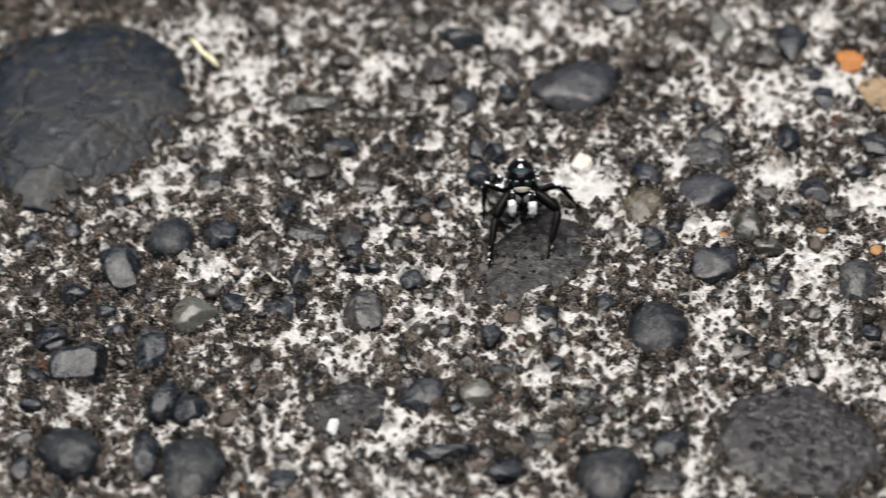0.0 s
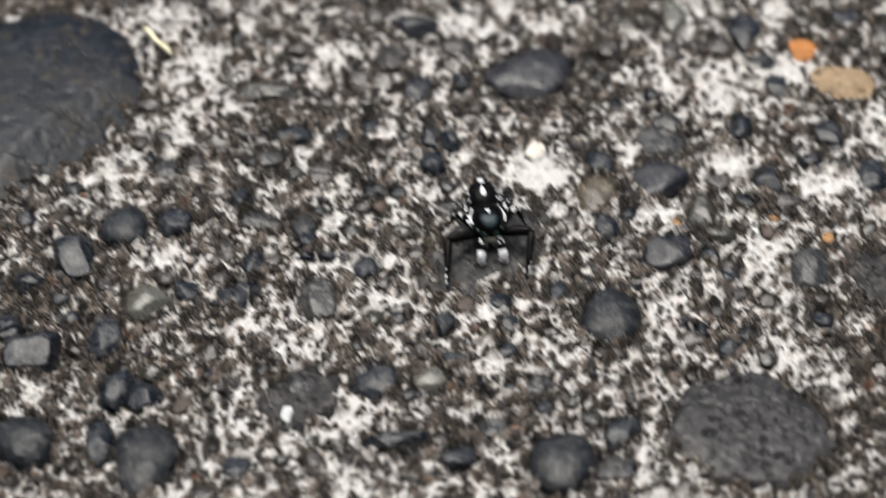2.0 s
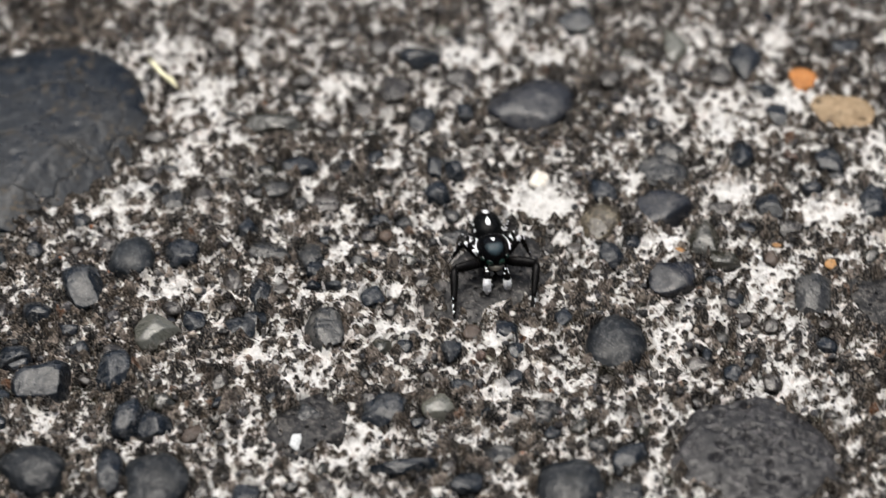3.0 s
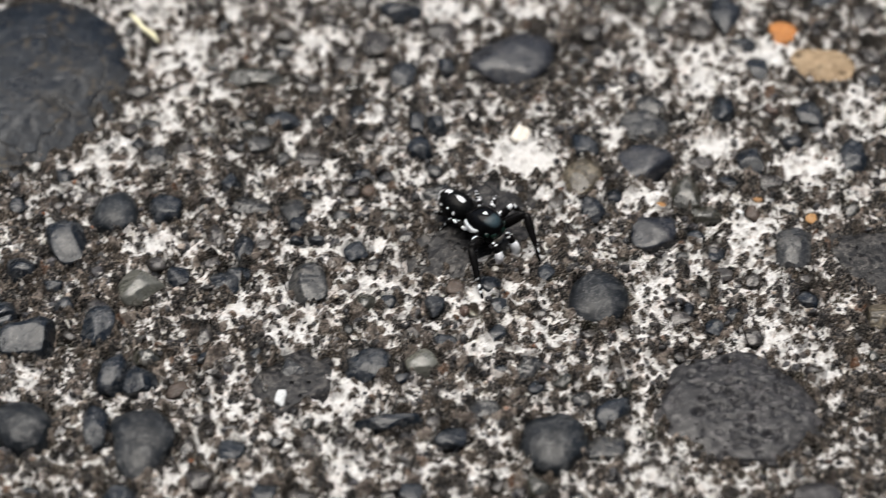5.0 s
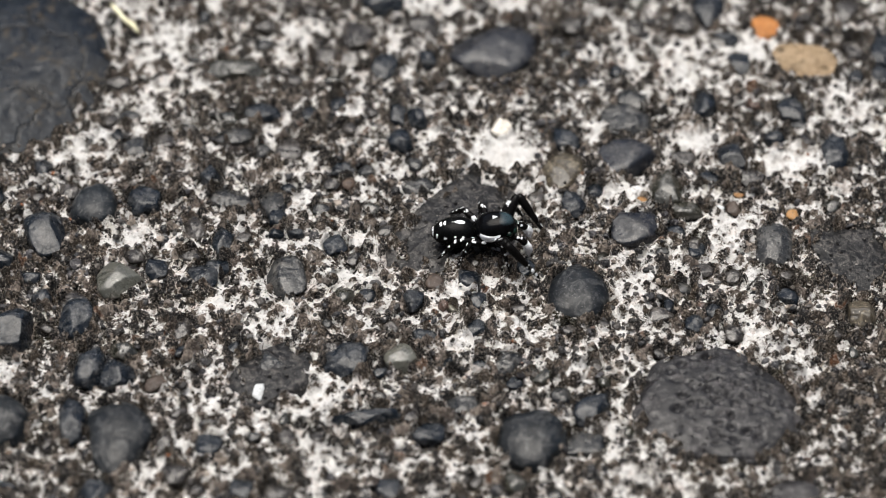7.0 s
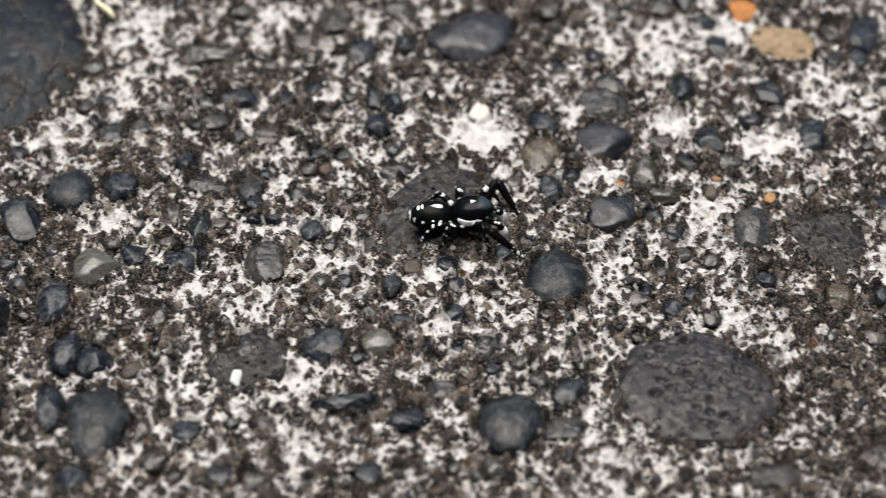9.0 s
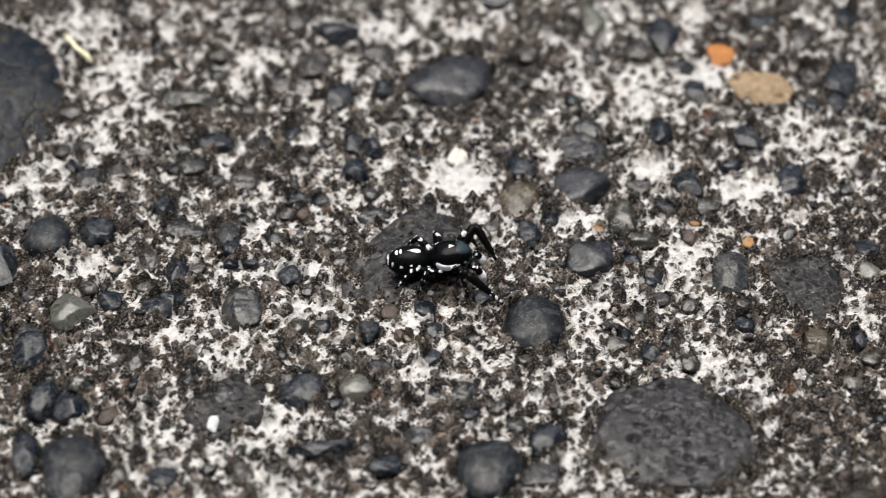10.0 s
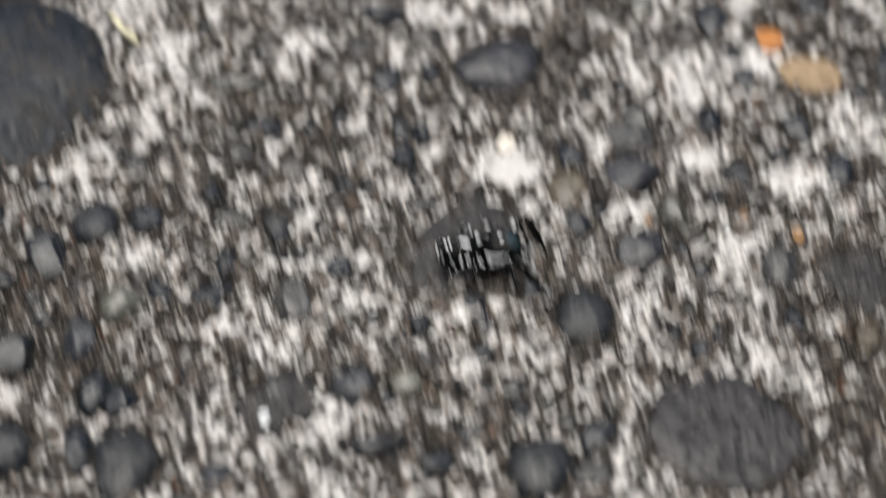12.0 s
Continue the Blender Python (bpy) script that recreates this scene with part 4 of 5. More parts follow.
lime(24.0, 14.3, 1.1, 0.5, 0.9)
lime(14.1, 4.8, 0.7, 0.6, 0.9)
lime(-24.8, -9.3, 1.5, 1.1, 0.9)
lime(-22.2, -12.0, 0.7, 0.7, 0.9)
lime(-11.8, -9.8, 0.7, 1.8, 0.9)
lime(-6.2, -11.6, 1.4, 0.9, 0.9)
lime(-2.9, -11.6, 1.4, 0.7, 0.9)
lime(-5.4, -17.1, 1.3, 1.1, 0.9)
lime(-2.8, -17.6, 1.3, 0.8, 0.9)
lime(-21.1, -16.3, 1.3, 0.8, 0.9)
lime(-23.9, -17.6, 1.0, 1.0, 0.9)
lime(-15.3, -17.6, 1.0, 0.8, 0.9)
lime(3.2, -14.6, 1.0, 0.9, 0.9)
lime(2.2, -17.1, 1.2, 1.1, 0.9)
lime(4.5, -17.6, 0.8, 1.0, 0.9)
lime(11.9, -14.6, 0.8, 2.2, 0.9)
lime(13.1, -11.6, 0.7, 1.8, 0.9)
lime(13.4, -17.6, 1.3, 0.8, 0.9)
lime(16.0, -18.4, 1.0, 0.8, 0.9)
lime(23.6, -11.6, 0.5, 1.8, 0.9)
lime(23.8, -16.3, 0.7, 1.3, 0.9)
lime(20.7, -17.6, 1.3, 0.8, 0.9)
lime(-8.2, -5.7, 1.0, 1.4, 0.9)
lime(-5.5, -15.5, 1.0, 0.9, 0.9)

lime(5.6, 9.3, 1.6, 1.5, 1.7)
lime(-29.0, 26.5, 4.5, 2.2, -1.0)
lime(26.5, -5.0, 4.5, 2.5, -0.35)
lime(27.0, -16.0, 4.0, 3.0, -0.5)
lime(-5.0, 2.0, 5.0, 5.0, -0.2)


def reach(px, py, s, grow=0.0):
    """1 on the rim of a stone's footprint, less inside."""
    x, y, a, b, c, turn, kind, corner, lobes, point = s
    co, si = math.cos(radians(turn)), math.sin(radians(turn))
    dx, dy = px - x, py - y
    u, v = (dx * co + dy * si) / (a + grow), (dy * co - dx * si) / (b + grow)
    return np.sqrt(u**2 + v**2) / (1 + corner * np.cos(lobes * (np.arctan2(v, u) - radians(point - turn))))


def lime_at(x, y):
    """How much lime crust lies at a place: about -0.2 to 0.3."""
    m = 0.13 * (clouds(x, y, 6.0, 5) - 0.5)
    for cx, cy, rx, ry, amount in PATCHES:
        r2 = ((x - cx) / rx) ** 2 + ((y - cy) / ry) ** 2
        m = m + 0.112 * amount * np.exp(-r2 * 0.9)
    return m + LIME_LEVEL


LIME_LEVEL = 0.024
rng = np.random.default_rng(11)

# smaller loose-set gravel between the placed pebbles
def add_gravel(count, rng, low, high):
    made = 0
    for _ in range(count * 30):
        x, y = rng.uniform(*low), rng.uniform(*high)
        a = rng.uniform(0.42, 0.85)
        if any(reach(x, y, s, a) < 0.95 for s in STONES):
            continue
        if lime_at(np.array([x]), np.array([y]))[0] > 0.12:
            continue
        kind = rng.choice(["b", "m", "b", "b", "g", "b", "gd"])
        stone(x, y, a, a * rng.uniform(0.6, 0.95), a * rng.uniform(0.18, 0.36), rng.uniform(0, 180), str(kind))
        made += 1
        if made == count:
            break


add_gravel(105, rng, (-36, 38), (-24, 34))
add_gravel(50, np.random.default_rng(5), (-29, 30), (-16, 24))


def ground_lines(lo, hi, step, far):
    """Grid lines, fine between lo and hi and ever wider out to far."""
    fine = np.arange(lo, hi + step * 0.5, step)
    out, gap = [], step
    edge = 0.0
    while edge < far:
        gap *= 1.6
        edge += gap
        out.append(edge)
    out = np.array(out)
    return np.concatenate([lo - out[::-1], fine, hi + out])


def build_ground():
    step = 0.088
    xs, ys = ground_lines(-35.5, 37.5, step, 40000.0), ground_lines(-22.5, 30, step, 40000.0)
    gx, gy = np.meshgrid(xs, ys)
    height = 0.40 * (clouds(gx, gy, 2.0, 21, 2) - 0.5) + 0.36 * (clouds(gx, gy, 0.6, 31, 2) - 0.5)
    crust = lime_at(gx, gy)
    # beyond the worn patch the slab runs on plain
    near_by = np.clip(1 - np.maximum(np.abs(gx - 1) - 36.5, np.abs(gy - 4) - 26.5) / 4.0, 0, 1)
    height *= near_by
    crust = crust * near_by - 0.12 * (1 - near_by)
    tone, grain = np.full(gx.shape, 0.5), np.zeros(gx.shape)
    # angular sand grains worn out of the cement
    count = 19000
    px, py = rng.uniform(-36, 38, count), rng.uniform(-23, 30.5, count)
    size = 0.16 + 0.42 * rng.beta(1.2, 3.0, count)
    keep = rng.uniform(0, 1, count) < np.clip(0.95 - 2.2 * lime_at(px, py), 0.42, 1)
    for x, y, s in zip(px[keep], py[keep], size[keep]):
        i0, i1 = np.searchsorted(xs, (x - 1.3 * s, x + 1.3 * s))
        j0, j1 = np.searchsorted(ys, (y - 1.3 * s, y + 1.3 * s))
        sub = np.s_[j0:j1, i0:i1]
        dx, dy = gx[sub] - x, gy[sub] - y
        r = np.zeros(dx.shape)
        ang = rng.uniform(0, 6.3)
        for k in range(5):
            w = rng.uniform(0.85, 1.25)
            r = np.maximum(r, (dx * math.cos(ang) + dy * math.sin(ang)) * w / s)
            ang += rng.uniform(0.9, 1.6)
        tilt = rng.uniform(-0.35, 0.35) * dx + rng.uniform(-0.35, 0.35) * dy
        cap = np.clip(1 - r**3, 0, 1)
        top = rng.uniform(0.1, 0.35) * s + tilt
        rise = cap * (top + 0.25 * s)
        higher = (cap > 0.12) & (rise > 0.02)
        height[sub] += np.where(higher, rise, 0) * 1.45
        tone[sub] = np.where(higher, rng.uniform(0, 1), tone[sub])
        grain[sub] = np.where(higher, np.maximum(grain[sub], cap), grain[sub])
    # pinholes in the crust
    for x, y, s in zip(rng.uniform(-35, 37, 15000), rng.uniform(-22.5, 30, 15000), rng.uniform(0.08, 0.22, 15000)):
        i0, i1 = np.searchsorted(xs, (x - 1.5 * s, x + 1.5 * s))
        j0, j1 = np.searchsorted(ys, (y - 1.5 * s, y + 1.5 * s))
        sub = np.s_[j0:j1, i0:i1]
        hole = np.exp(-(((gx[sub] - x) ** 2 + (gy[sub] - y) ** 2) / s**2) * 1.6)
        height[sub] -= 1.3 * s * hole
        crust[sub] -= 0.10 * hole
    islands = clouds(gx, gy, 0.8, 77, 3)
    lap = clouds(gx, gy, 1.1, 91, 2)
    ragged = 0.34 * (clouds(gx, gy, 0.9, 61, 3) - 0.5)
    for s in STONES:
        x, y, a, b, *_ = s
        r = a * 1.6 + 0.6
        i0, i1 = np.searchsorted(xs, (x - r, x + r))
        j0, j1 = np.searchsorted(ys, (y - r, y + r))
        sub = np.s_[j0:j1, i0:i1]
        d = reach(gx[sub], gy[sub], s, 0.05)
        flat = s[6] in ("f", "gf", "oc")
        d = d + ragged[sub] * (0.10 if s[6] == "fb" or s is STONES[0] else min(1.0, (2.8 if flat else 1.7) / a))
        near = np.clip((1.25 - d) / 0.25, 0, 1)
        height[sub] += near * (0.02 if flat else -0.16 + 0.55 * (lap[sub] > 0.55))
        # less lime round the stone: dirty rim plus contact shade put into the colour
        crust[sub] -= near * (0.02 if flat else 0.07)
        inside = (d < 0.95) & ((d < 0.72) | (islands[sub] < (0.64 if s[6] == "oc" else 0.51))) if flat else d < 0.90
        height[sub] = np.where(inside, np.minimum(height[sub], 0.0) - 0.35, height[sub])
    ny, nx = gx.shape
    verts = np.stack([gx, gy, height], -1).reshape(-1, 3) * MM
    k = np.arange(ny * nx).reshape(ny, nx)
    faces = np.stack([k[:-1, :-1], k[:-1, 1:], k[1:, 1:], k[1:, :-1]], -1).reshape(-1, 4)
    me = bpy.data.meshes.new("ground")
    me.from_pydata(verts.tolist(), [], faces.tolist())
    for name, values in (("lime", crust), ("tone", tone), ("grain", grain)):
        me.attributes.new(name, "FLOAT", "POINT").data.foreach_set("value", values.ravel().astype(np.float32))
    me.shade_smooth()
    me.materials.append(CONCRETE)
    ob = new("ground", me)
    tagged(ob, "weathered exposed-aggregate concrete with pale lime crust and dark pebbles", "concrete ground", kind="structure")
    return ob, height, xs, ys


GROUND, BED, BED_X, BED_Y = build_ground()


def plaster_material():
    n = Nodes("weathered_plaster", 0.9, 0.2)
    n.colour(n.ramp(n.noise(400.0, 5.0, 0.6), (0.3, (0.10, 0.09, 0.08)), (0.7, (0.19, 0.175, 0.155))))
    n.bump(n.noise(12.0, 4.0), 3.0)
    return n.mat


def plain_wall(name, x, y, half_x, half_y, tall):
    """A plain wall added out of view to block low sky and darken reflections."""
    bm = bmesh.new()
    bmesh.ops.create_cube(bm, size=1.0, matrix=Matrix.Translation((x, y, tall / 2 - 0.05)) @ Matrix.Diagonal((2 * half_x, 2 * half_y, tall + 0.1, 1)))
    bmesh.ops.bevel(bm, geom=bm.edges[:], offset=0.01, segments=2, affect="EDGES")
    me = bpy.data.meshes.new(name)
    bm.to_mesh(me)
    bm.free()
    me.materials.append(PLASTER)
    return tagged(new(name, me), "unseen plain plaster wall added to block the low sky", "wall", kind="structure")


PLASTER = plaster_material()
# unseen walls, added only to cut off the low sky on four sides
plain_wall("wall_south", 0.0, -1.9, 4.2, 0.1, 3.0)
plain_wall("wall_north", 0.0, 4.2, 4.2, 0.1, 1.6)
plain_wall("wall_east", 3.2, 1.2, 0.1, 2.9, 2.2)
plain_wall("wall_west", -3.2, 1.2, 0.1, 2.9, 2.2)


def ball(level):
    bm = bmesh.new()
    bmesh.ops.create_icosphere(bm, subdivisions=level, radius=1.0)
    v = np.array([p.co[:] for p in bm.verts])
    f = [[p.index for p in face.verts] for face in bm.faces]
    bm.free()
    return v, f


BALLS = {level: ball(level) for level in (1, 2, 3, 4, 5, 6)}


def pebble_shape(a, b, c, power, facets, seed, level, corner=0.0, lobes=3, point=0.0):
    """Corners of a worn stone with half axes a, b, c, its facets rubbed flat."""
    v, f = BALLS[level]
    r = np.random.default_rng(seed)
    n = v / np.linalg.norm(v, axis=1)[:, None]
    boxy = r.uniform(2.0, 3.0) if facets else 2.1
    h = (np.abs(n[:, 0]) ** boxy + np.abs(n[:, 1]) ** boxy) ** (1 / boxy)
    radius = (h**power + np.abs(n[:, 2]) ** power) ** (-1 / power)
    phi = np.arctan2(n[:, 1], n[:, 0])
    wave = 1 + corner * np.cos(lobes * (phi - radians(point))) * h
    for k, amp in ((2, 0.04), (3, 0.05), (5, 0.03), (7, 0.018)):
        wave = wave + amp * np.cos(k * phi + r.uniform(0, 6.3)) * h
    p = n * radius[:, None]
    p[:, :2] *= wave[:, None]
    offset = Vector(r.uniform(-50, 50, 3).tolist())
    lump = np.array([noise.noise(Vector(q) * 1.7 + offset) + 0.45 * noise.noise(Vector(q) * 4.5 + offset) + 0.3 * noise.noise(Vector(q) * 9.0 + offset) for q in n.tolist()])
    p *= (1 + (0.055 if facets <= 3 else 0.12) * lump)[:, None]
    for _ in range(facets):
        d = r.normal(size=3)
        d[2] = abs(d[2]) * 0.8
        d /= np.linalg.norm(d)
        over = np.clip(p @ d - r.uniform(0.66, 0.92), 0, None)
        p -= 0.86 * over[:, None] * d
    p *= [a, b, c]
    return p, f


def pock(v, count, seed, low, high):
    """Sinks round holes into the upper side of a stone, in clusters."""
    r = np.random.default_rng(seed)
    reach_x, reach_y = np.abs(v[:, 0]).max(), np.abs(v[:, 1]).max()
    up = v[:, 2] > 0
    heart = r.normal(0, 0.42, (9, 2))
    for _ in range(count):
        c = heart[r.integers(9)] + r.normal(0, 0.22, 2) if r.uniform() < 0.6 else r.uniform(-0.9, 0.9, 2)
        size = low + (high - low) * r.beta(1.1, 3.0)
        d2 = (v[:, 0] - c[0] * reach_x) ** 2 + ((v[:, 1] - c[1] * reach_y) * r.uniform(0.8, 1.5)) ** 2
        v[:, 2] -= np.where(up, 1.15 * size * np.exp(-((d2 / size**2) ** 1.5)), 0)
    return v


def mesh_from(name, v, f, mat):
    me = bpy.data.meshes.new(name)
    me.from_pydata((np.asarray(v) * MM).tolist(), [], f)
    me.shade_smooth()
    me.materials.append(mat)
    return me


def build_stones():
    for k, (x, y, a, b, c, turn, kind, corner, lobes, point) in enumerate(STONES):
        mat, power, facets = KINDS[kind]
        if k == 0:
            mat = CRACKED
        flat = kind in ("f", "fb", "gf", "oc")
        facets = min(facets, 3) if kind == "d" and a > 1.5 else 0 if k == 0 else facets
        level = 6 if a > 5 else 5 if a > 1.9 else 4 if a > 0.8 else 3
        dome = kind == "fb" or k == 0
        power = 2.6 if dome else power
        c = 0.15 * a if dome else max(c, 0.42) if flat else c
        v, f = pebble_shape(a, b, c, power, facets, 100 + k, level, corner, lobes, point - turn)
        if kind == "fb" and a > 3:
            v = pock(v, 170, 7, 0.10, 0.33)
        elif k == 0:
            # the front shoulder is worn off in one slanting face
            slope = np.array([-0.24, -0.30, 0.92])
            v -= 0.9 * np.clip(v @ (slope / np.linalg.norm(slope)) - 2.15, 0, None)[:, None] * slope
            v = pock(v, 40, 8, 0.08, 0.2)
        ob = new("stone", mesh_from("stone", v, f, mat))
        ob.parent = GROUND
        lift = -0.10 * c if kind == "r" else -0.22 * c if dome else (0.06 + 0.015 * a - c) if flat else 0.12 * c
        ob.matrix_basis = pose(x * MM, y * MM, lift * MM, 0, 0, turn)
        if kind in LABELS and (a > 1.1 or kind not in ("d", "m", "g", "gd", "b", "gf")):
            tagged(ob, LABELS[kind])
        if k == 0:
            tagged(ob, "large crazed blue-grey basalt pebble")


build_stones()


def build_grit(count):
    """Broken sand grains set in the cement, thick in the dirt and thin on the lime."""
    base = [pebble_shape(1, rng.uniform(0.6, 0.95), rng.uniform(0.4, 0.7), 2.6, 16, 900 + k, 1) for k in range(40)]
    xs, ys = rng.uniform(-35, 37, count * 3), rng.uniform(-22, 29.5, count * 3)
    dens = np.clip(0.80 - 3.4 * lime_at(xs, ys), 0.04, 1.0) * (0.25 + 1.1 * (clouds(xs, ys, 1.3, 44, 2) > 0.46))
    keep = rng.uniform(0, 1, count * 3) < dens
    xs, ys = xs[keep], ys[keep]
    free = np.ones(len(xs), bool)
    for s in STONES:
        near = np.abs(xs - s[0]) + np.abs(ys - s[1]) < 2.5 * s[2] + 1
        free[near] &= reach(xs[near], ys[near], s) > 1.03
    xs, ys = xs[free][:count], ys[free][:count]
    n = len(xs)
    size = 0.07 + 0.30 * rng.beta(1.1, 2.6, n) + 0.22 * (rng.uniform(0, 1, n) < 0.10)
    level = BED[np.searchsorted(BED_Y, ys).clip(0, len(BED_Y) - 1), np.searchsorted(BED_X, xs).clip(0, len(BED_X) - 1)]
    verts, faces, start = [], [], 0
    for k in range(n):
        v, f = base[k % len(base)]
        turn = np.array(Euler((rng.uniform(-0.7, 0.7), rng.uniform(-0.7, 0.7), rng.uniform(0, 6.3))).to_matrix())
        verts.append(v @ turn * size[k] + [xs[k], ys[k], min(level[k], 0.3) - 0.05 * size[k]])
        faces.append(np.array(f) + start)
        start += len(v)
    me = mesh_from("grit", np.concatenate(verts), np.concatenate(faces).tolist(), GRIT)
    me.shade_flat()
    ob = new("grit", me)
    ob.parent = GROUND
    tagged(ob, "dark sand grains set in the cement", kind="stuff")


build_grit(9000)

# ---- loose bits on the ground ----
def tube(points, radii, sides=8):
    """A round, tapered rod through the points, closed at both ends. Returns corners and faces; ring by ring."""
    v, f = [], []
    pts = [Vector(p) for p in points]
    for k, p in enumerate(pts):
        d = (pts[min(k + 1, len(pts) - 1)] - pts[max(k - 1, 0)]).normalized()
        side = d.cross(Vector((0, 0, 1)))
        side = side.normalized() if side.length > 1e-4 else Vector((0, 1, 0))
        up = side.cross(d)
        for j in range(sides):
            ang = 2 * math.pi * j / sides
            v.append(tuple(p + radii[k] * (math.cos(ang) * side + math.sin(ang) * up)))
    for k in range(len(pts) - 1):
        for j in range(sides):
            j2 = (j + 1) % sides
            f.append((k * sides + j, k * sides + j2, (k + 1) * sides + j2, (k + 1) * sides + j))
    f.append(tuple(range(sides))[::-1])
    f.append(tuple((len(pts) - 1) * sides + j for j in range(sides)))
    return v, f


STRAW = stone_material("dry_straw", (0.72, 0.68, 0.44), (0.86, 0.83, 0.64), 0.5, 0.4, 0.2, 0.3)
v, f = tube([(-20.9, 22.6, 0.86), (-20.35, 21.75, 0.92), (-19.9, 21.1, 0.84), (-19.3, 20.5, 0.86), (-18.8, 19.9, 0.66)], [0.10, 0.19, 0.15, 0.24, 0.07], 8)
tagged(new("straw_fragment", mesh_from("straw_fragment", v, f, STRAW)), "pale yellow shred of dry straw lying on the concrete", "straw")


# ---- the jumping spider; its own space: x ahead, y to its left, z up, origin on the ground under the waist ----
def shell_material(name, base, rough, tint, bump, spec=0.5):
    n = Nodes(name, rough, spec)
    n.colour(n.ramp(n.noise(0.5, 3.0), (0.35, base), (0.7, tint)))
    n.roughness(n.ramp(n.noise(0.12, 2.0), (0.3, max(rough - 0.08, 0.05)), (0.7, rough + 0.12)))
    n.bump(n.noise(0.06, 2.0, 0.6), bump)
    return n.mat


BLACK = shell_material("black_glossy_shell", (0.002, 0.002, 0.0025), 0.10, (0.003, 0.0035, 0.004), 0.004, 0.075)
VELVET = shell_material("black_hairy_skin", (0.002, 0.0022, 0.0025), 0.26, (0.003, 0.0035, 0.0035), 0.012, 0.06)
LEG_BLACK = shell_material("black_leg_shell", (0.003, 0.003, 0.003), 0.22, (0.0045, 0.004, 0.004), 0.02, 0.07)
def scale_field_material():
    """Blue-green scales with the sky's sheen painted in, strongest mid-field, fading to the black shell."""
    n = Nodes("blue_green_scale_sheen", 0.22, 0.16)
    fade = n.math("MULTIPLY", n.attribute("fade"), n.ramp(n.noise(0.08, 3.0), (0.3, 0.6), (0.6, 1.0)))
    n.colour(n.mix(fade, (0.002, 0.002, 0.0025), (0.026, 0.045, 0.055)))
    n.bump(n.noise(0.06, 2.0, 0.6), 0.02)
    return n.mat


TEAL = scale_field_material()
EYE = shell_material("eye_lens", (0.003, 0.010, 0.008), 0.08, (0.006, 0.028, 0.018), 0.0)
WHITE_HAIR = stone_material("white_scale_hair", (0.76, 0.79, 0.83), (0.90, 0.91, 0.93), 0.75, 0.2, 0.0, 0.12)
CREAM_HAIR = stone_material("cream_scale_hair", (0.34, 0.32, 0.27), (0.50, 0.47, 0.40), 0.8, 0.2, 0.0, 0.12)
GREY_HAIR = stone_material("grey_scale_hair", (0.22, 0.24, 0.27), (0.40, 0.42, 0.45), 0.8, 0.2, 0.0, 0.12)


def part(name, v, f, mat, parent, label=""):
    ob = new(name, mesh_from(name, v, f, mat))
    ob.parent = parent
    return tagged(ob, label)


class Blob:
    """A rounded body: half axes, centre, and how its width and height change from tail to head."""

    def __init__(self, centre, axes, power, taper):
        self.c, self.axes, self.power, self.taper = np.array(centre), np.array(axes), power, taper

    def at(self, n):
        n = np.asarray(n, float)
        n = n / np.linalg.norm(n, axis=-1, keepdims=True)
        r = (np.abs(n) ** self.power).sum(-1) ** (-1 / self.power)
        p = n * r[..., None]
        wide, tall = self.taper(p[..., 0])
        return self.c + self.axes * p * np.stack([np.ones_like(wide), wide, tall], -1)

    def mesh(self, level=4):
        v, f = BALLS[level]
        return self.at(v), f

    def patch(self, az, el, half_az, half_el, bend=0.0, turn=0.0, proud=0.02):
        """A spot of scales on the body round the direction (az, el) in degrees, its rim sunk in."""
        rings, sides = 4, 20
        dirs, lift = [], []
        for k in range(rings + 1):
            for j in range(sides if k else 1):
                ang = 2 * math.pi * j / sides
                rr = k / rings * (1 + 0.10 * math.sin(3 * ang + az) * (k / rings))
                u, w = rr * math.cos(ang) * half_az, rr * math.sin(ang) * half_el
                w += bend * (u / half_az) ** 2
                ct, st = math.cos(radians(turn)), math.sin(radians(turn))
                u, w = u * ct - w * st, u * st + w * ct
                a, e = radians(az + u), radians(el + w)
                dirs.append((math.cos(e) * math.cos(a), math.cos(e) * math.sin(a), math.sin(e)))
                lift.append(proud * (1.0 if k < rings else -1.5))
        p = self.at(np.array(dirs))
        out = p - self.c
        out /= np.linalg.norm(out, axis=1)[:, None]
        p = p + out * np.array(lift)[:, None]
        f = [(0, 1 + j, 1 + (j + 1) % sides) for j in range(sides)]
        for k in range(rings - 1):
            a, b = 1 + k * sides, 1 + (k + 1) * sides
            f += [(a + j, b + j, b + (j + 1) % sides, a + (j + 1) % sides) for j in range(sides)]
        return p, f


SPIDER = tagged(new("jumping_spider"), "small glossy black jumping spider with white spots on concrete", "spider")

HEAD = Blob((1.24, 0, 1.28), (1.34, 1.07, 1.06), 2.5, lambda x: (1 - 0.10 * x - 0.16 * x * x, 1.0 + 0.10 * x))
REAR = Blob((-1.40, 0, 1.12), (1.44, 1.08, 0.93), 2.1, lambda x: (0.95 + 0.10 * x - 0.14 * np.clip(-x, 0, 1) ** 2, 0.98 + 0.06 * x))


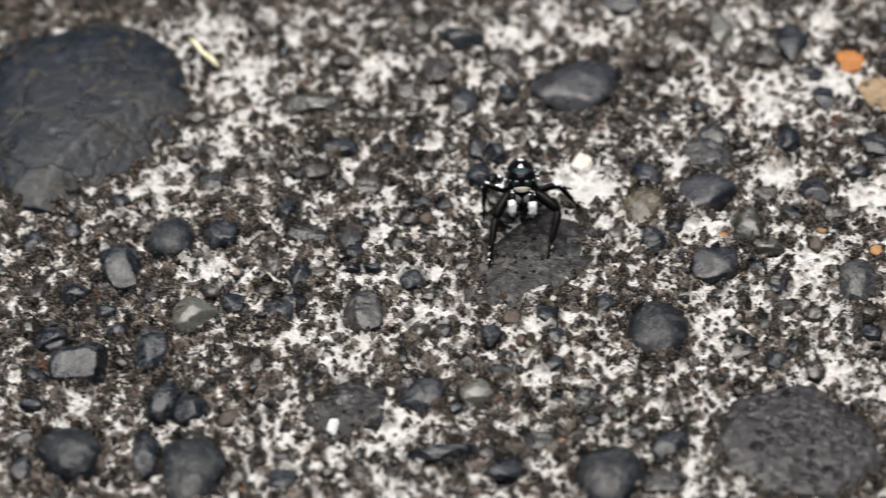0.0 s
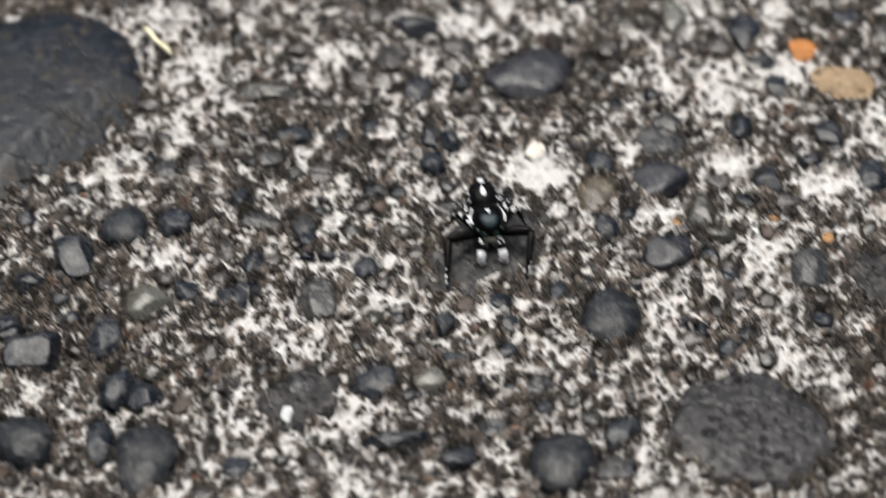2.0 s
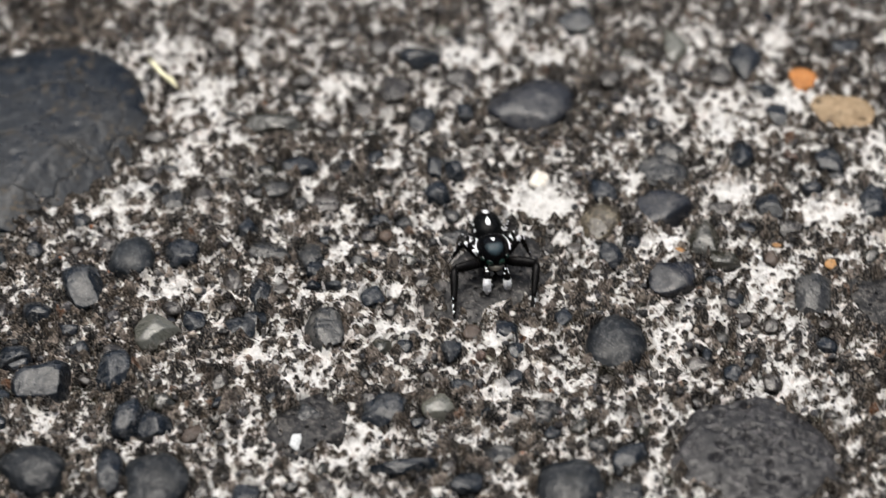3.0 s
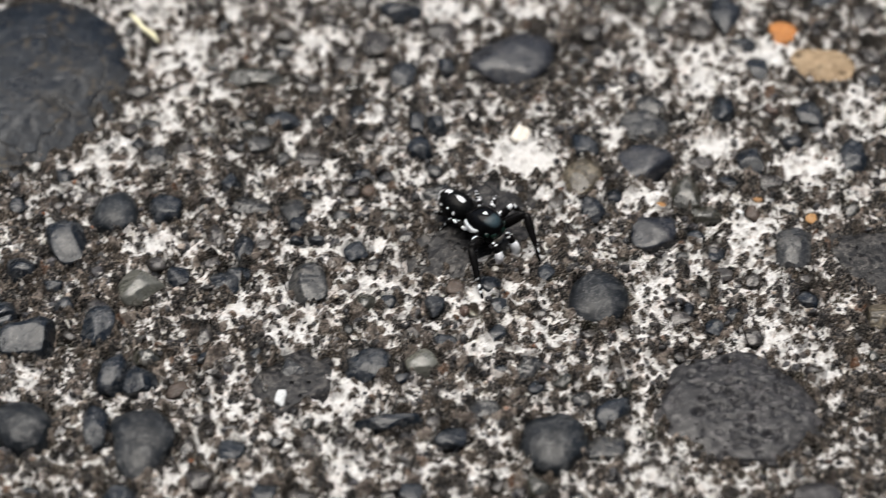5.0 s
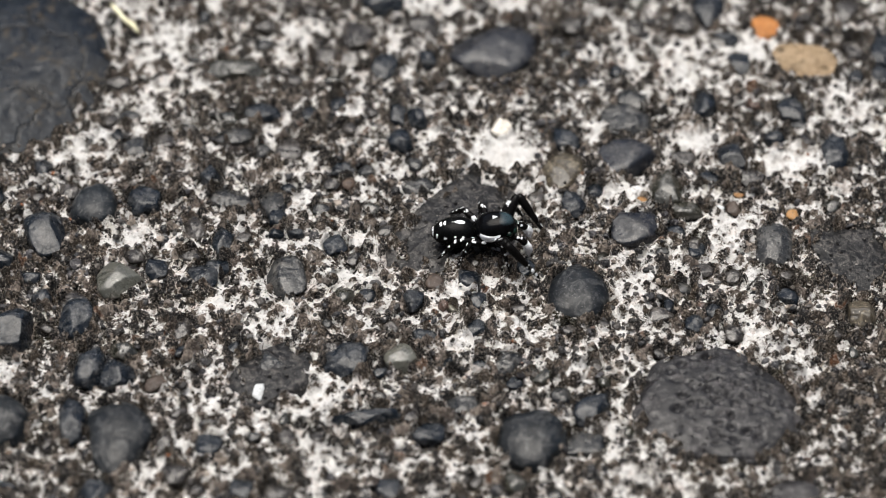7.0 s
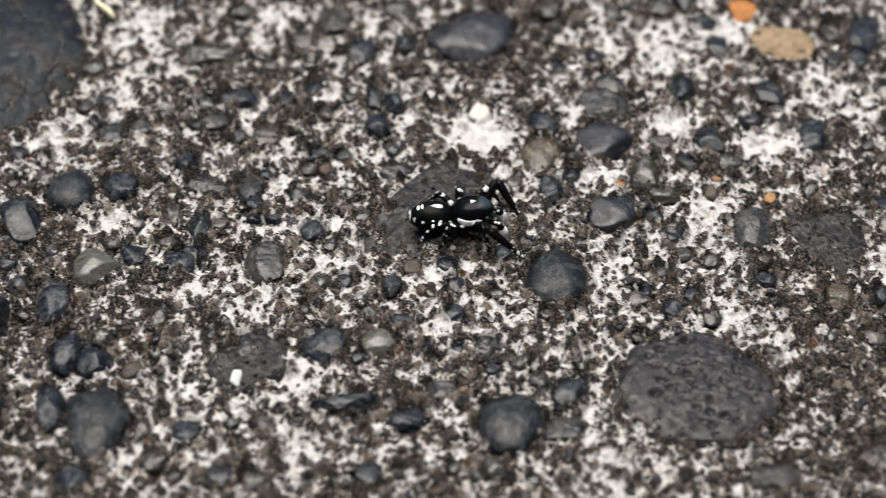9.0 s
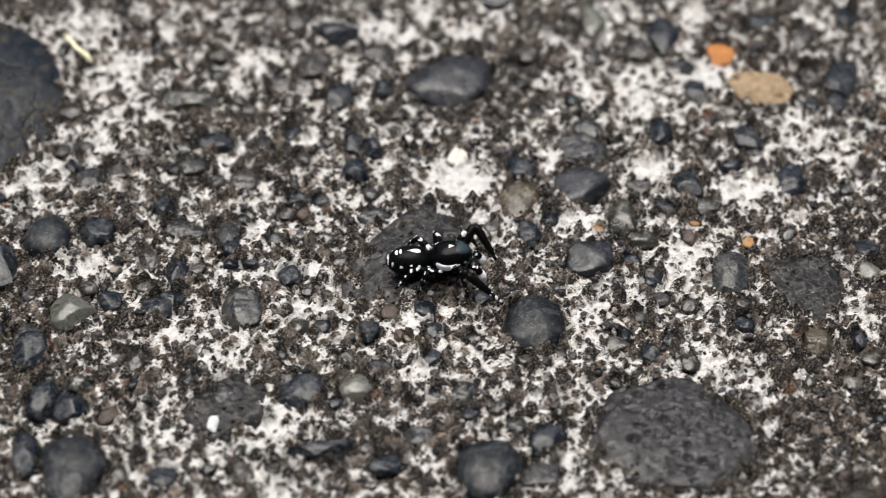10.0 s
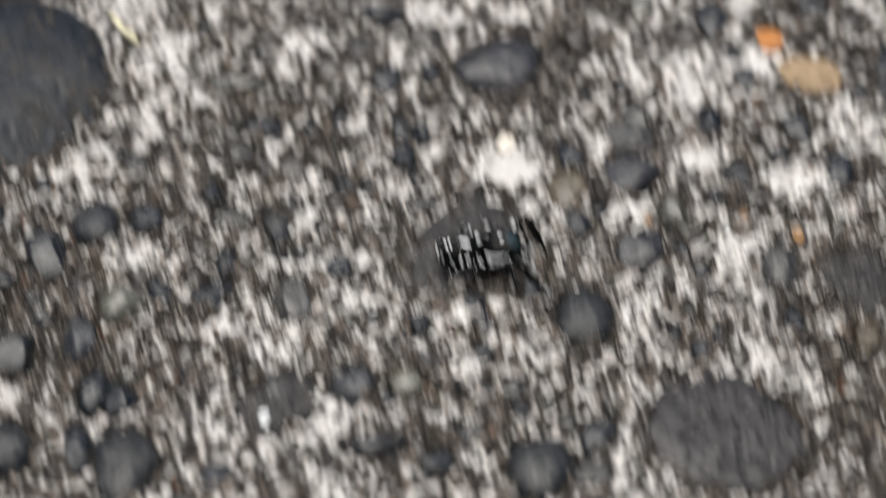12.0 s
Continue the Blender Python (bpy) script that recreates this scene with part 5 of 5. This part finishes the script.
def bristles(blob, count, seed, low, high):
    """Short stiff hairs that stand off a rounded body, swept towards the tail."""
    r = np.random.default_rng(seed)
    n = r.normal(size=(count, 3))
    n[:, 2] = np.abs(n[:, 2]) - 0.25
    p = blob.at(n)
    out = (p - blob.c) / blob.axes**2
    out /= np.linalg.norm(out, axis=1)[:, None]
    tip = p + (out + [-0.7, 0, 0] + r.normal(0, 0.25, (count, 3))) * r.uniform(low, high, (count, 1))
    v, f = [], []
    for q, o in zip(p, tip):
        b = len(v)
        v += [tuple(q + [0.012, 0, 0]), tuple(q + [-0.006, 0.011, 0]), tuple(q + [-0.006, -0.011, 0]), tuple(o)]
        f += [(b, b + 1, b + 3), (b + 1, b + 2, b + 3), (b + 2, b, b + 3)]
    return v, f


carapace = part("carapace", *HEAD.mesh(), BLACK, SPIDER, "glossy black domed head shield")
abdomen = part("abdomen", *REAR.mesh(), VELVET, SPIDER, "black oval abdomen with white spots")
part("hair", *bristles(REAR, 420, 5, 0.07, 0.16), LEG_BLACK, abdomen, "short black bristles")
part("hair", *bristles(HEAD, 260, 6, 0.05, 0.12), LEG_BLACK, carapace, "short black bristles")
part("waist", *tube([(-0.35, 0, 0.92), (-0.05, 0, 0.88), (0.25, 0, 0.92)], [0.30, 0.20, 0.34], 12), LEG_BLACK, SPIDER)
part("underside", *Blob((1.0, 0, 0.78), (0.95, 0.62, 0.36), 2.2, lambda x: (1 + 0 * x, 1 + 0 * x)).mesh(3), LEG_BLACK, SPIDER)


def crest_mark():
    """A small triangle of scales on top of the head shield, its point towards the face."""
    dirs, lift = [(0.0, 0.0, 1.0)], [0.02]
    corners = ((0.17, 0.0), (-0.11, 0.17), (-0.11, -0.17))
    for ring in (0.5, 0.85, 1.0):
        for k in range(18):
            a, b, w = corners[k // 6], corners[(k // 6 + 1) % 3], k % 6 / 6
            dirs.append((ring * (a[0] * (1 - w) + b[0] * w), ring * (a[1] * (1 - w) + b[1] * w), 1.0))
            lift.append(0.02 if ring < 1 else -0.03)
    p = HEAD.at(np.array(dirs)) + np.array(lift)[:, None] * [0, 0, 1]
    f = [(0, 1 + j, 1 + (j + 1) % 18) for j in range(18)]
    for a in (1, 19):
        f += [(a + j, a + 18 + j, a + 18 + (j + 1) % 18, a + (j + 1) % 18) for j in range(18)]
    return p, f


# markings on the head shield
# scaly eye region; its bluish sky reflection is put into the colour
field = part("eye_field", *HEAD.patch(0, 55, 76, 26, 0, 0, 0.010), TEAL, carapace, "blue-green scaly field between the eyes")
field.data.attributes.new("fade", "FLOAT", "POINT").data.foreach_set("value", [1.0] + [v for v in (1.0, 0.85, 0.35, 0.0) for _ in range(20)])
part("white_spot", *crest_mark(), WHITE_HAIR, carapace, "white wedge on top of the head shield")
for side in (1, -1):
    part("white_band", *HEAD.patch(side * 106, 10, 36, 14, 11, 0, 0.07), WHITE_HAIR, carapace, "white crescent band along the flank")
    for fy, fz, r in ((0.32, 1.40, 0.29), (0.74, 1.52, 0.18)):
        v, f = BALLS[3]
        x = 2.34 if fy < 0.5 else 2.10
        part("eye", v * r + [x, side * fy, fz], f, EYE, carapace, "dark green glassy eye")
    v, f = BALLS[2]
    part("eye", v * 0.12 + [1.15, side * 0.74, 1.93], f, EYE, carapace, "dark green glassy eye")
    part("fang_base", *Blob((2.16, side * 0.29, 0.66), (0.26, 0.27, 0.54), 2.2, lambda x: (1 + 0 * x, 1 + 0 * x)).mesh(3), GREY_HAIR, SPIDER, "grey-haired jaw")
part("face_fringe", *HEAD.patch(0, -12, 44, 11, 0, 0, 0.05), CREAM_HAIR, carapace, "cream hair fringe under the eyes")

# markings on the abdomen: along the back, then down both flanks
for az, el, ha, he in ((0, 78, 38, 21), (180, 68, 34, 4.0), (180, 57, 27, 4.5), (180, 24, 20, 6)):
    part("white_spot", *REAR.patch(az, el, ha, he, 0, 0, 0.03), WHITE_HAIR, abdomen, "white spot")
for side in (1, -1):
    for az, el, ha, he, turn in ((158, 14, 3.6, 15, -22), (138, 18, 3.6, 14, -12), (112, 20, 5, 7, 0), (84, 30, 4, 5, 0), (62, 22, 4, 9, 0)):
        part("white_spot", *REAR.patch(side * az, el, ha, he, 0, side * turn, 0.03), WHITE_HAIR, abdomen, "white spot")
part("spinneret", *tube([(-2.66, 0, 0.98), (-2.86, 0, 0.96)], [0.14, 0.05], 8), LEG_BLACK, abdomen)


def limb(name, points, radii, mat, parent, bands=(), tufts=0, seed=1, spread=0.75, pads=3, broad=1.0):
    """One leg segment along its own x, with pale pads of scale hair on top at the rings named, and stiff hairs."""
    v, f = tube(points, radii, 10)
    rings = len(points)
    r = np.random.default_rng(seed)
    for _ in range(tufts):
        k = r.integers(1, rings - 1)
        p, ang = np.array(points[k]), r.uniform(0, 2 * math.pi)
        out = np.array([r.uniform(-0.1, 0.5), math.cos(ang), math.sin(ang)])
        p = p + [r.uniform(-0.1, 0.1), 0, 0] + 0.8 * radii[k] * np.array([0, out[1], out[2]])
        q = p + out * r.uniform(0.10, 0.22)
        b = len(v)
        v += [tuple(p + [0.016, 0, 0]), tuple(p - [0.016, 0, 0]), tuple(p + [0, 0.016, 0.016]), tuple(q)]
        f += [(b, b + 1, b + 3), (b + 1, b + 2, b + 3), (b + 2, b, b + 3)]
    dark = len(f)
    for k in bands:
        for _ in range(pads):
            ang = r.uniform(-1.25, 1.25) * spread
            size = radii[k] * np.array([broad * r.uniform(0.4, 0.8), broad * r.uniform(0.25, 0.45), 0.15])
            turn = np.array(Euler((-ang, 0, 0)).to_matrix()) @ np.array(Euler((0, 0, r.uniform(-0.5, 0.5))).to_matrix())
            q = (BALLS[2][0] * size + [0, 0, radii[k] * 0.92]) @ turn.T
            b = len(v)
            v += [tuple(c) for c in q + np.array(points[k]) + [r.uniform(-0.06, 0.06), 0, 0]]
            f += [[i + b for i in face] for face in BALLS[2][1]]
    ob = part(name, v, f, mat, parent)
    ob.data.materials.append(WHITE_HAIR)
    for k in range(dark, len(f)):
        ob.data.polygons[k].material_index = 1
    return ob


# upper and lower length, thickness, hip place for the four pairs
LEGS = {1: (2.05, 3.3, 0.32, (1.75, 0.72, 0.85)), 2: (1.65, 2.3, 0.22, (1.25, 0.78, 0.80)),
        3: (1.42, 1.75, 0.21, (0.75, 0.78, 0.80)), 4: (1.50, 1.85, 0.22, (0.25, 0.70, 0.82))}
FLARE = {1: 2.6, 2: 0.3, 3: 0.1, 4: 0.0}
LEG_SET = {}
for pair, (up_len, low_len, thick, hip) in LEGS.items():
    for side, tag in ((1, "L"), (-1, "R")):
        seed = pair * 10 + side
        leg = limb("leg", [(x * up_len, 0, z) for x, z in ((0, 0), (0.12, 0.02), (0.4, 0.05), (0.7, 0.05), (0.85, 0.03), (0.93, 0.02), (1.0, 0))],
                   [thick * k for k in (0.55, 0.90, 1.12, 1.05, 0.95, 0.85, 0.6)], LEG_BLACK, SPIDER, () if pair == 1 else (1, 2, 5) if pair == 2 else (2, 4, 5), 22, seed, 0.7, 3 if pair == 2 else 2, 1.7 if pair == 2 else 1.0)
        split = 0.66 * low_len
        shin = limb("shin", [(x * split, 0, z) for x, z in ((0, 0), (0.1, 0.03), (0.3, 0.04), (0.52, 0.02), (0.62, 0.02), (0.84, 0.02), (0.93, 0.01), (1.0, 0))],
                    [thick * k for k in (0.6, 0.86, 0.88, 0.80, 0.74, 0.64, 0.54, 0.42)], LEG_BLACK, leg, (6,) if pair == 1 else (1, 3, 6), 24, seed + 100, 0.7, 2)
        foot = limb("foot", [(split + x * (low_len - split), 0, 0) for x in (0, 0.25, 0.6, 0.9, 1.0)],
                    [thick * k for k in (0.40, 0.44, 0.32, 0.24, 0.14)], LEG_BLACK, leg, (1, 2) if pair == 1 else (1,), 8, seed + 200, 0.9, 3 if pair == 1 else 2, 1.5 if pair == 1 else 1.0)
        LEG_SET[tag + str(pair)] = (leg, shin, foot, (hip[0], side * hip[1], hip[2]), up_len, low_len)

PALPS = []
for side in (1, -1):
    palp = limb("feeler", [(0, 0, 0), (0.25, 0, 0.05), (0.5, 0, 0.02), (0.72, 0, -0.10), (0.92, 0, -0.36), (1.04, 0, -0.66)],
                [0.12, 0.15, 0.17, 0.20, 0.22, 0.18], LEG_BLACK, SPIDER, (2, 3), 40, 60 + side, 0.8, 2)
    v, f = tube([(0.86, 0, -0.30), (0.96, 0, -0.42), (1.07, 0, -0.68), (1.15, 0, -1.05), (1.17, 0, -1.38)], [0.13, 0.24, 0.28, 0.24, 0.08], 14)
    r = np.random.default_rng(70 + side)
    for _ in range(90):
        k = r.integers(14, 56)
        out = np.array([r.normal(0, 0.6), r.normal(0, 0.8), -0.5])
        p, q = np.array(v[k]), np.array(v[k]) + out / np.linalg.norm(out) * r.uniform(0.08, 0.20)
        b = len(v)
        v += [tuple(p + [0.03, 0, 0]), tuple(p - [0.03, 0, 0]), tuple(p + [0, 0.03, 0.02]), tuple(q)]
        f += [(b, b + 1, b + 3), (b + 1, b + 2, b + 3), (b + 2, b, b + 3)]
    part("feeler_tip", v, f, WHITE_HAIR, palp, "bushy white feeler tip")
    PALPS.append((palp, side))


# ---- what moves ----
# seconds, place and height of the waist in millimetres, heading, pitch (nose up positive)
BODY = [
    (0.0, 1.85, 7.1, 0.36, -88, 41), (0.5, 1.85, 7.1, 0.36, -88, 41), (0.9, 1.85, 7.1, 0.36, -87, 40), (1.0, 2.0, 7.05, 0.34, -87, 33),
    (1.1, 2.2, 7.1, 0.35, -86, 16), (1.2, 2.35, 6.1, 0.2, -85, 8), (1.35, 2.42, 5.7, 0.15, -84, 6), (1.6, 2.45, 5.3, 0.12, -84, 5),
    (1.95, 2.5, 4.4, 0.12, -82, 2), (2.2, 2.5, 4.25, 0.12, -82, 3), (2.5, 2.5, 4.2, 0.12, -82, 4), (3.2, 2.5, 4.15, 0.12, -82, 5),
    (3.7, 2.5, 4.0, 0.12, -76, 4), (4.2, 2.45, 3.2, 0.12, -57, 2), (4.8, 2.38, 2.5, 0.12, -47, 0), (5.3, 2.42, 2.38, 0.12, -45, 0),
    (5.45, 2.9, 1.9, 0.12, -30, 0), (5.6, 3.05, 1.76, 0.12, -27, 0), (5.8, 3.14, 1.68, 0.12, -30, 1), (5.95, 3.3, 1.45, 0.12, -26, 8),
    (6.2, 3.36, 1.38, 0.12, -26, 9), (6.35, 3.5, 1.15, 0.12, -9, 2), (6.5, 3.85, 0.85, 0.12, -5, 4), (6.65, 4.08, 0.64, 0.12, -3, 6),
    (7.0, 4.03, 0.66, 0.12, -2, 5), (7.4, 3.98, 0.68, 0.12, -1, 4), (8.8, 3.92, 0.70, 0.12, 0, 2), (10.0, 3.92, 0.74, 0.12, 1, 1),
    (11.0, 3.9, 0.78, 0.12, 2, 1), (12.0, 3.88, 0.78, 0.12, 2.5, 1),
]
# where each foot stands, from when on: seconds, x, y
STEPS = {
    "R1": ((0, -0.2, 1.6), (1.0, -0.2, 1.6), (1.15, 0.0, -0.9), (1.8, 0.0, -0.9), (2.1, 0.2, -1.5), (3.2, 0.2, -1.5), (4.2, 1.8, -2.6), (4.8, 3.0, -3.6), (5.3, 3.0, -3.6),
           (5.45, 5.4, -3.2), (5.8, 5.4, -3.2), (5.95, 5.6, -2.5), (6.2, 5.6, -2.5), (6.32, 7.1, -3.2), (6.6, 7.1, -3.2), (7.0, 7.9, -2.4), (7.2, 8.4, -2.1), (12, 8.5, -2.1)),
    "L1": ((0, 3.5, 2.3), (1.0, 3.5, 2.3), (1.15, 4.9, 0.9), (1.8, 4.9, 0.9), (2.1, 5.1, -1.0), (3.2, 5.1, -1.0), (4.2, 6.2, -0.8), (4.8, 6.7, -0.6), (5.3, 6.7, -0.6),
           (5.45, 7.2, 1.6), (5.8, 7.2, 1.6), (5.95, 7.0, 1.6), (6.2, 7.0, 1.6), (6.32, 8.4, 1.8), (6.8, 8.5, 1.5), (7.2, 8.4, 1.0), (12, 8.4, 0.9)),
    "R2": ((0, -0.6, 5.8), (1.0, -0.6, 5.8), (1.2, -0.5, 4.4), (1.8, -0.5, 4.4), (2.1, -0.2, 3.4), (3.2, -0.2, 3.4), (4.2, 1.0, -1.2), (4.8, 2.5, -2.4), (5.3, 2.5, -2.5),
           (5.45, 3.2, -2.4), (5.8, 3.2, -2.4), (5.95, 4.7, -2.2), (6.2, 4.7, -2.2), (6.32, 5.4, -3.0), (6.6, 5.4, -3.0), (7.0, 6.0, -1.9), (7.2, 6.2, -1.6), (12, 6.2, -1.5)),
    "L2": ((0, 5.7, 6.8), (1.0, 5.7, 6.8), (1.2, 5.2, 5.0), (1.8, 5.2, 5.0), (2.1, 5.1, 4.0), (3.2, 5.1, 4.0), (4.2, 6.0, 3.4), (4.8, 6.2, 3.2), (5.3, 6.2, 3.2),
           (5.45, 6.4, 3.8), (6.2, 6.4, 3.6), (6.35, 7.1, 3.2), (7.2, 7.1, 2.7), (12, 7.1, 2.6)),
    "R3": ((0, -0.4, 8.6), (1.0, -0.4, 8.6), (1.2, 0.3, 7.6), (1.8, 0.3, 7.6), (2.2, 0.4, 6.6), (3.2, 0.4, 6.6), (4.2, 0.2, 3.4), (4.8, 0.2, 2.2), (5.3, 0.2, 2.2),
           (5.45, 1.3, -0.3), (5.8, 1.3, -0.3), (5.95, 1.4, -0.8), (6.2, 1.4, -0.8), (6.35, 2.0, -1.3), (6.8, 2.4, -1.3), (7.2, 3.0, -1.2), (12, 3.0, -1.2)),
    "L3": ((0, 5.4, 8.7), (1.0, 5.4, 8.7), (1.2, 4.5, 8.2), (1.8, 4.5, 8.2), (2.2, 4.5, 7.0), (3.2, 4.5, 7.0), (4.2, 4.6, 6.3), (4.8, 4.2, 6.0), (5.3, 4.2, 6.0),
           (5.45, 4.0, 5.6), (6.2, 3.8, 5.0), (6.35, 4.3, 4.0), (7.2, 4.1, 3.0), (12, 4.1, 2.8)),
    "R4": ((0, 0.8, 10.4), (1.0, 0.8, 10.4), (1.2, 0.8, 9.4), (1.8, 0.8, 9.4), (2.2, 0.9, 8.2), (3.2, 0.9, 8.2), (4.2, 0.0, 5.6), (4.8, -0.2, 4.0), (5.3, -0.2, 4.0),
           (5.45, 0.0, 2.4), (5.8, 0.0, 2.0), (5.95, 0.2, 1.0), (6.2, 0.2, 1.0), (6.35, 1.2, -0.3), (6.8, 1.4, -0.6), (7.2, 1.6, -0.8), (12, 1.6, -0.7)),
    "L4": ((0, 3.4, 10.4), (1.0, 3.4, 10.4), (1.2, 3.7, 9.4), (1.8, 3.7, 9.4), (2.2, 3.8, 8.0), (3.2, 3.8, 8.0), (4.2, 3.2, 7.0), (4.8, 2.6, 6.4), (5.3, 2.6, 6.4),
           (5.45, 2.6, 5.6), (6.2, 2.2, 5.1), (6.35, 2.5, 4.0), (7.2, 2.2, 3.0), (12, 2.2, 2.8)),
}


def between(rows, t):
    cols = list(zip(*rows))
    return [float(np.interp(t, cols[0], c)) for c in cols[1:]]


def body_pose(t):
    x, y, z, heading, pitch = between(BODY, t)
    return pose(x * MM, y * MM, z * MM, 0, -pitch, heading)


def leg_poses(key, t):
    """Leg in the spider's space, and knee in the leg's space, so that the foot stands on its place."""
    leg, shin, foot, hip, up_len, low_len = LEG_SET[key]
    fx, fy = between(STEPS[key], t)
    ground = Vector((fx, fy, 0.12)) * MM
    target = body_pose(t).inverted() @ ground / MM
    hip = Vector(hip)
    d = target - hip
    dist = min(max(d.length, 0.45 * up_len + 0.35), 0.985 * (up_len + low_len))
    d = d.normalized()
    along = (up_len**2 - low_len**2 + dist**2) / (2 * dist)
    rise = math.sqrt(max(up_len**2 - along**2, 0.0))
    up = Vector((0, 0, 1)) - d * d.z
    outward = Vector((d.x, d.y, 0))
    up = (up + 0.15 * outward + FLARE[int(key[1])] * float(np.interp(t, (0.9, 1.2, 3.2, 4.8), (1.7, 1.0, 1.0, 0.35))) * Vector((0, 1 if key[0] == "L" else -1, 0))).normalized()
    up = (up - d * up.dot(d)).normalized()
    knee = hip + d * along + up * rise
    tip = hip + d * dist
    ax = (knee - hip).normalized()
    ay = up.cross(d).normalized()
    az = ax.cross(ay).normalized()
    m = Matrix((ax, ay, az)).transposed().to_4x4()
    m.translation = hip * MM
    low = (tip - knee).normalized()
    angle = math.degrees(math.atan2(-low.dot(az), low.dot(ax)))
    return m, pose(up_len * MM, 0, 0, 0, angle, 0)


def abdomen_pose(t):
    """When the head rears up the abdomen stays low: it bends at the waist."""
    bend = 0.9 * max(between(BODY, t)[4] - 9.0, 0.0)
    waist = pose(-0.1 * MM, 0, 0.95 * MM)
    return waist @ pose(0, 0, 0, 0, bend, 0) @ waist.inverted()


def motions():
    times = sorted({row[0] for row in BODY} | {row[0] for rows in STEPS.values() for row in rows} | {1.05, 1.15, 5.38, 5.87, 6.27})
    walk(SPIDER, [(t, body_pose(t)) for t in times])
    walk(abdomen, [(t, abdomen_pose(t)) for t in times])
    for key, (leg, shin, foot, hip, up_len, low_len) in LEG_SET.items():
        both = [(t, *leg_poses(key, t)) for t in times]
        walk(leg, [(t, a) for t, a, b in both])
        walk(shin, [(t, b) for t, a, b in both])
        walk(foot, [(t, b) for t, a, b in both])
    for palp, side in PALPS:
        rows = []
        for k in range(25):
            t = k * 0.5
            swing = 10 * math.sin(2.3 * t + side) + 5 * math.sin(5.1 * t - side)
            rows.append((t, pose(2.12 * MM, side * 0.50 * MM, 0.95 * MM, 0, swing * (1 if t < 7 else 0.3) + (16 if t < 1 else 0), side * 10)))
        walk(palp, rows)


motions()
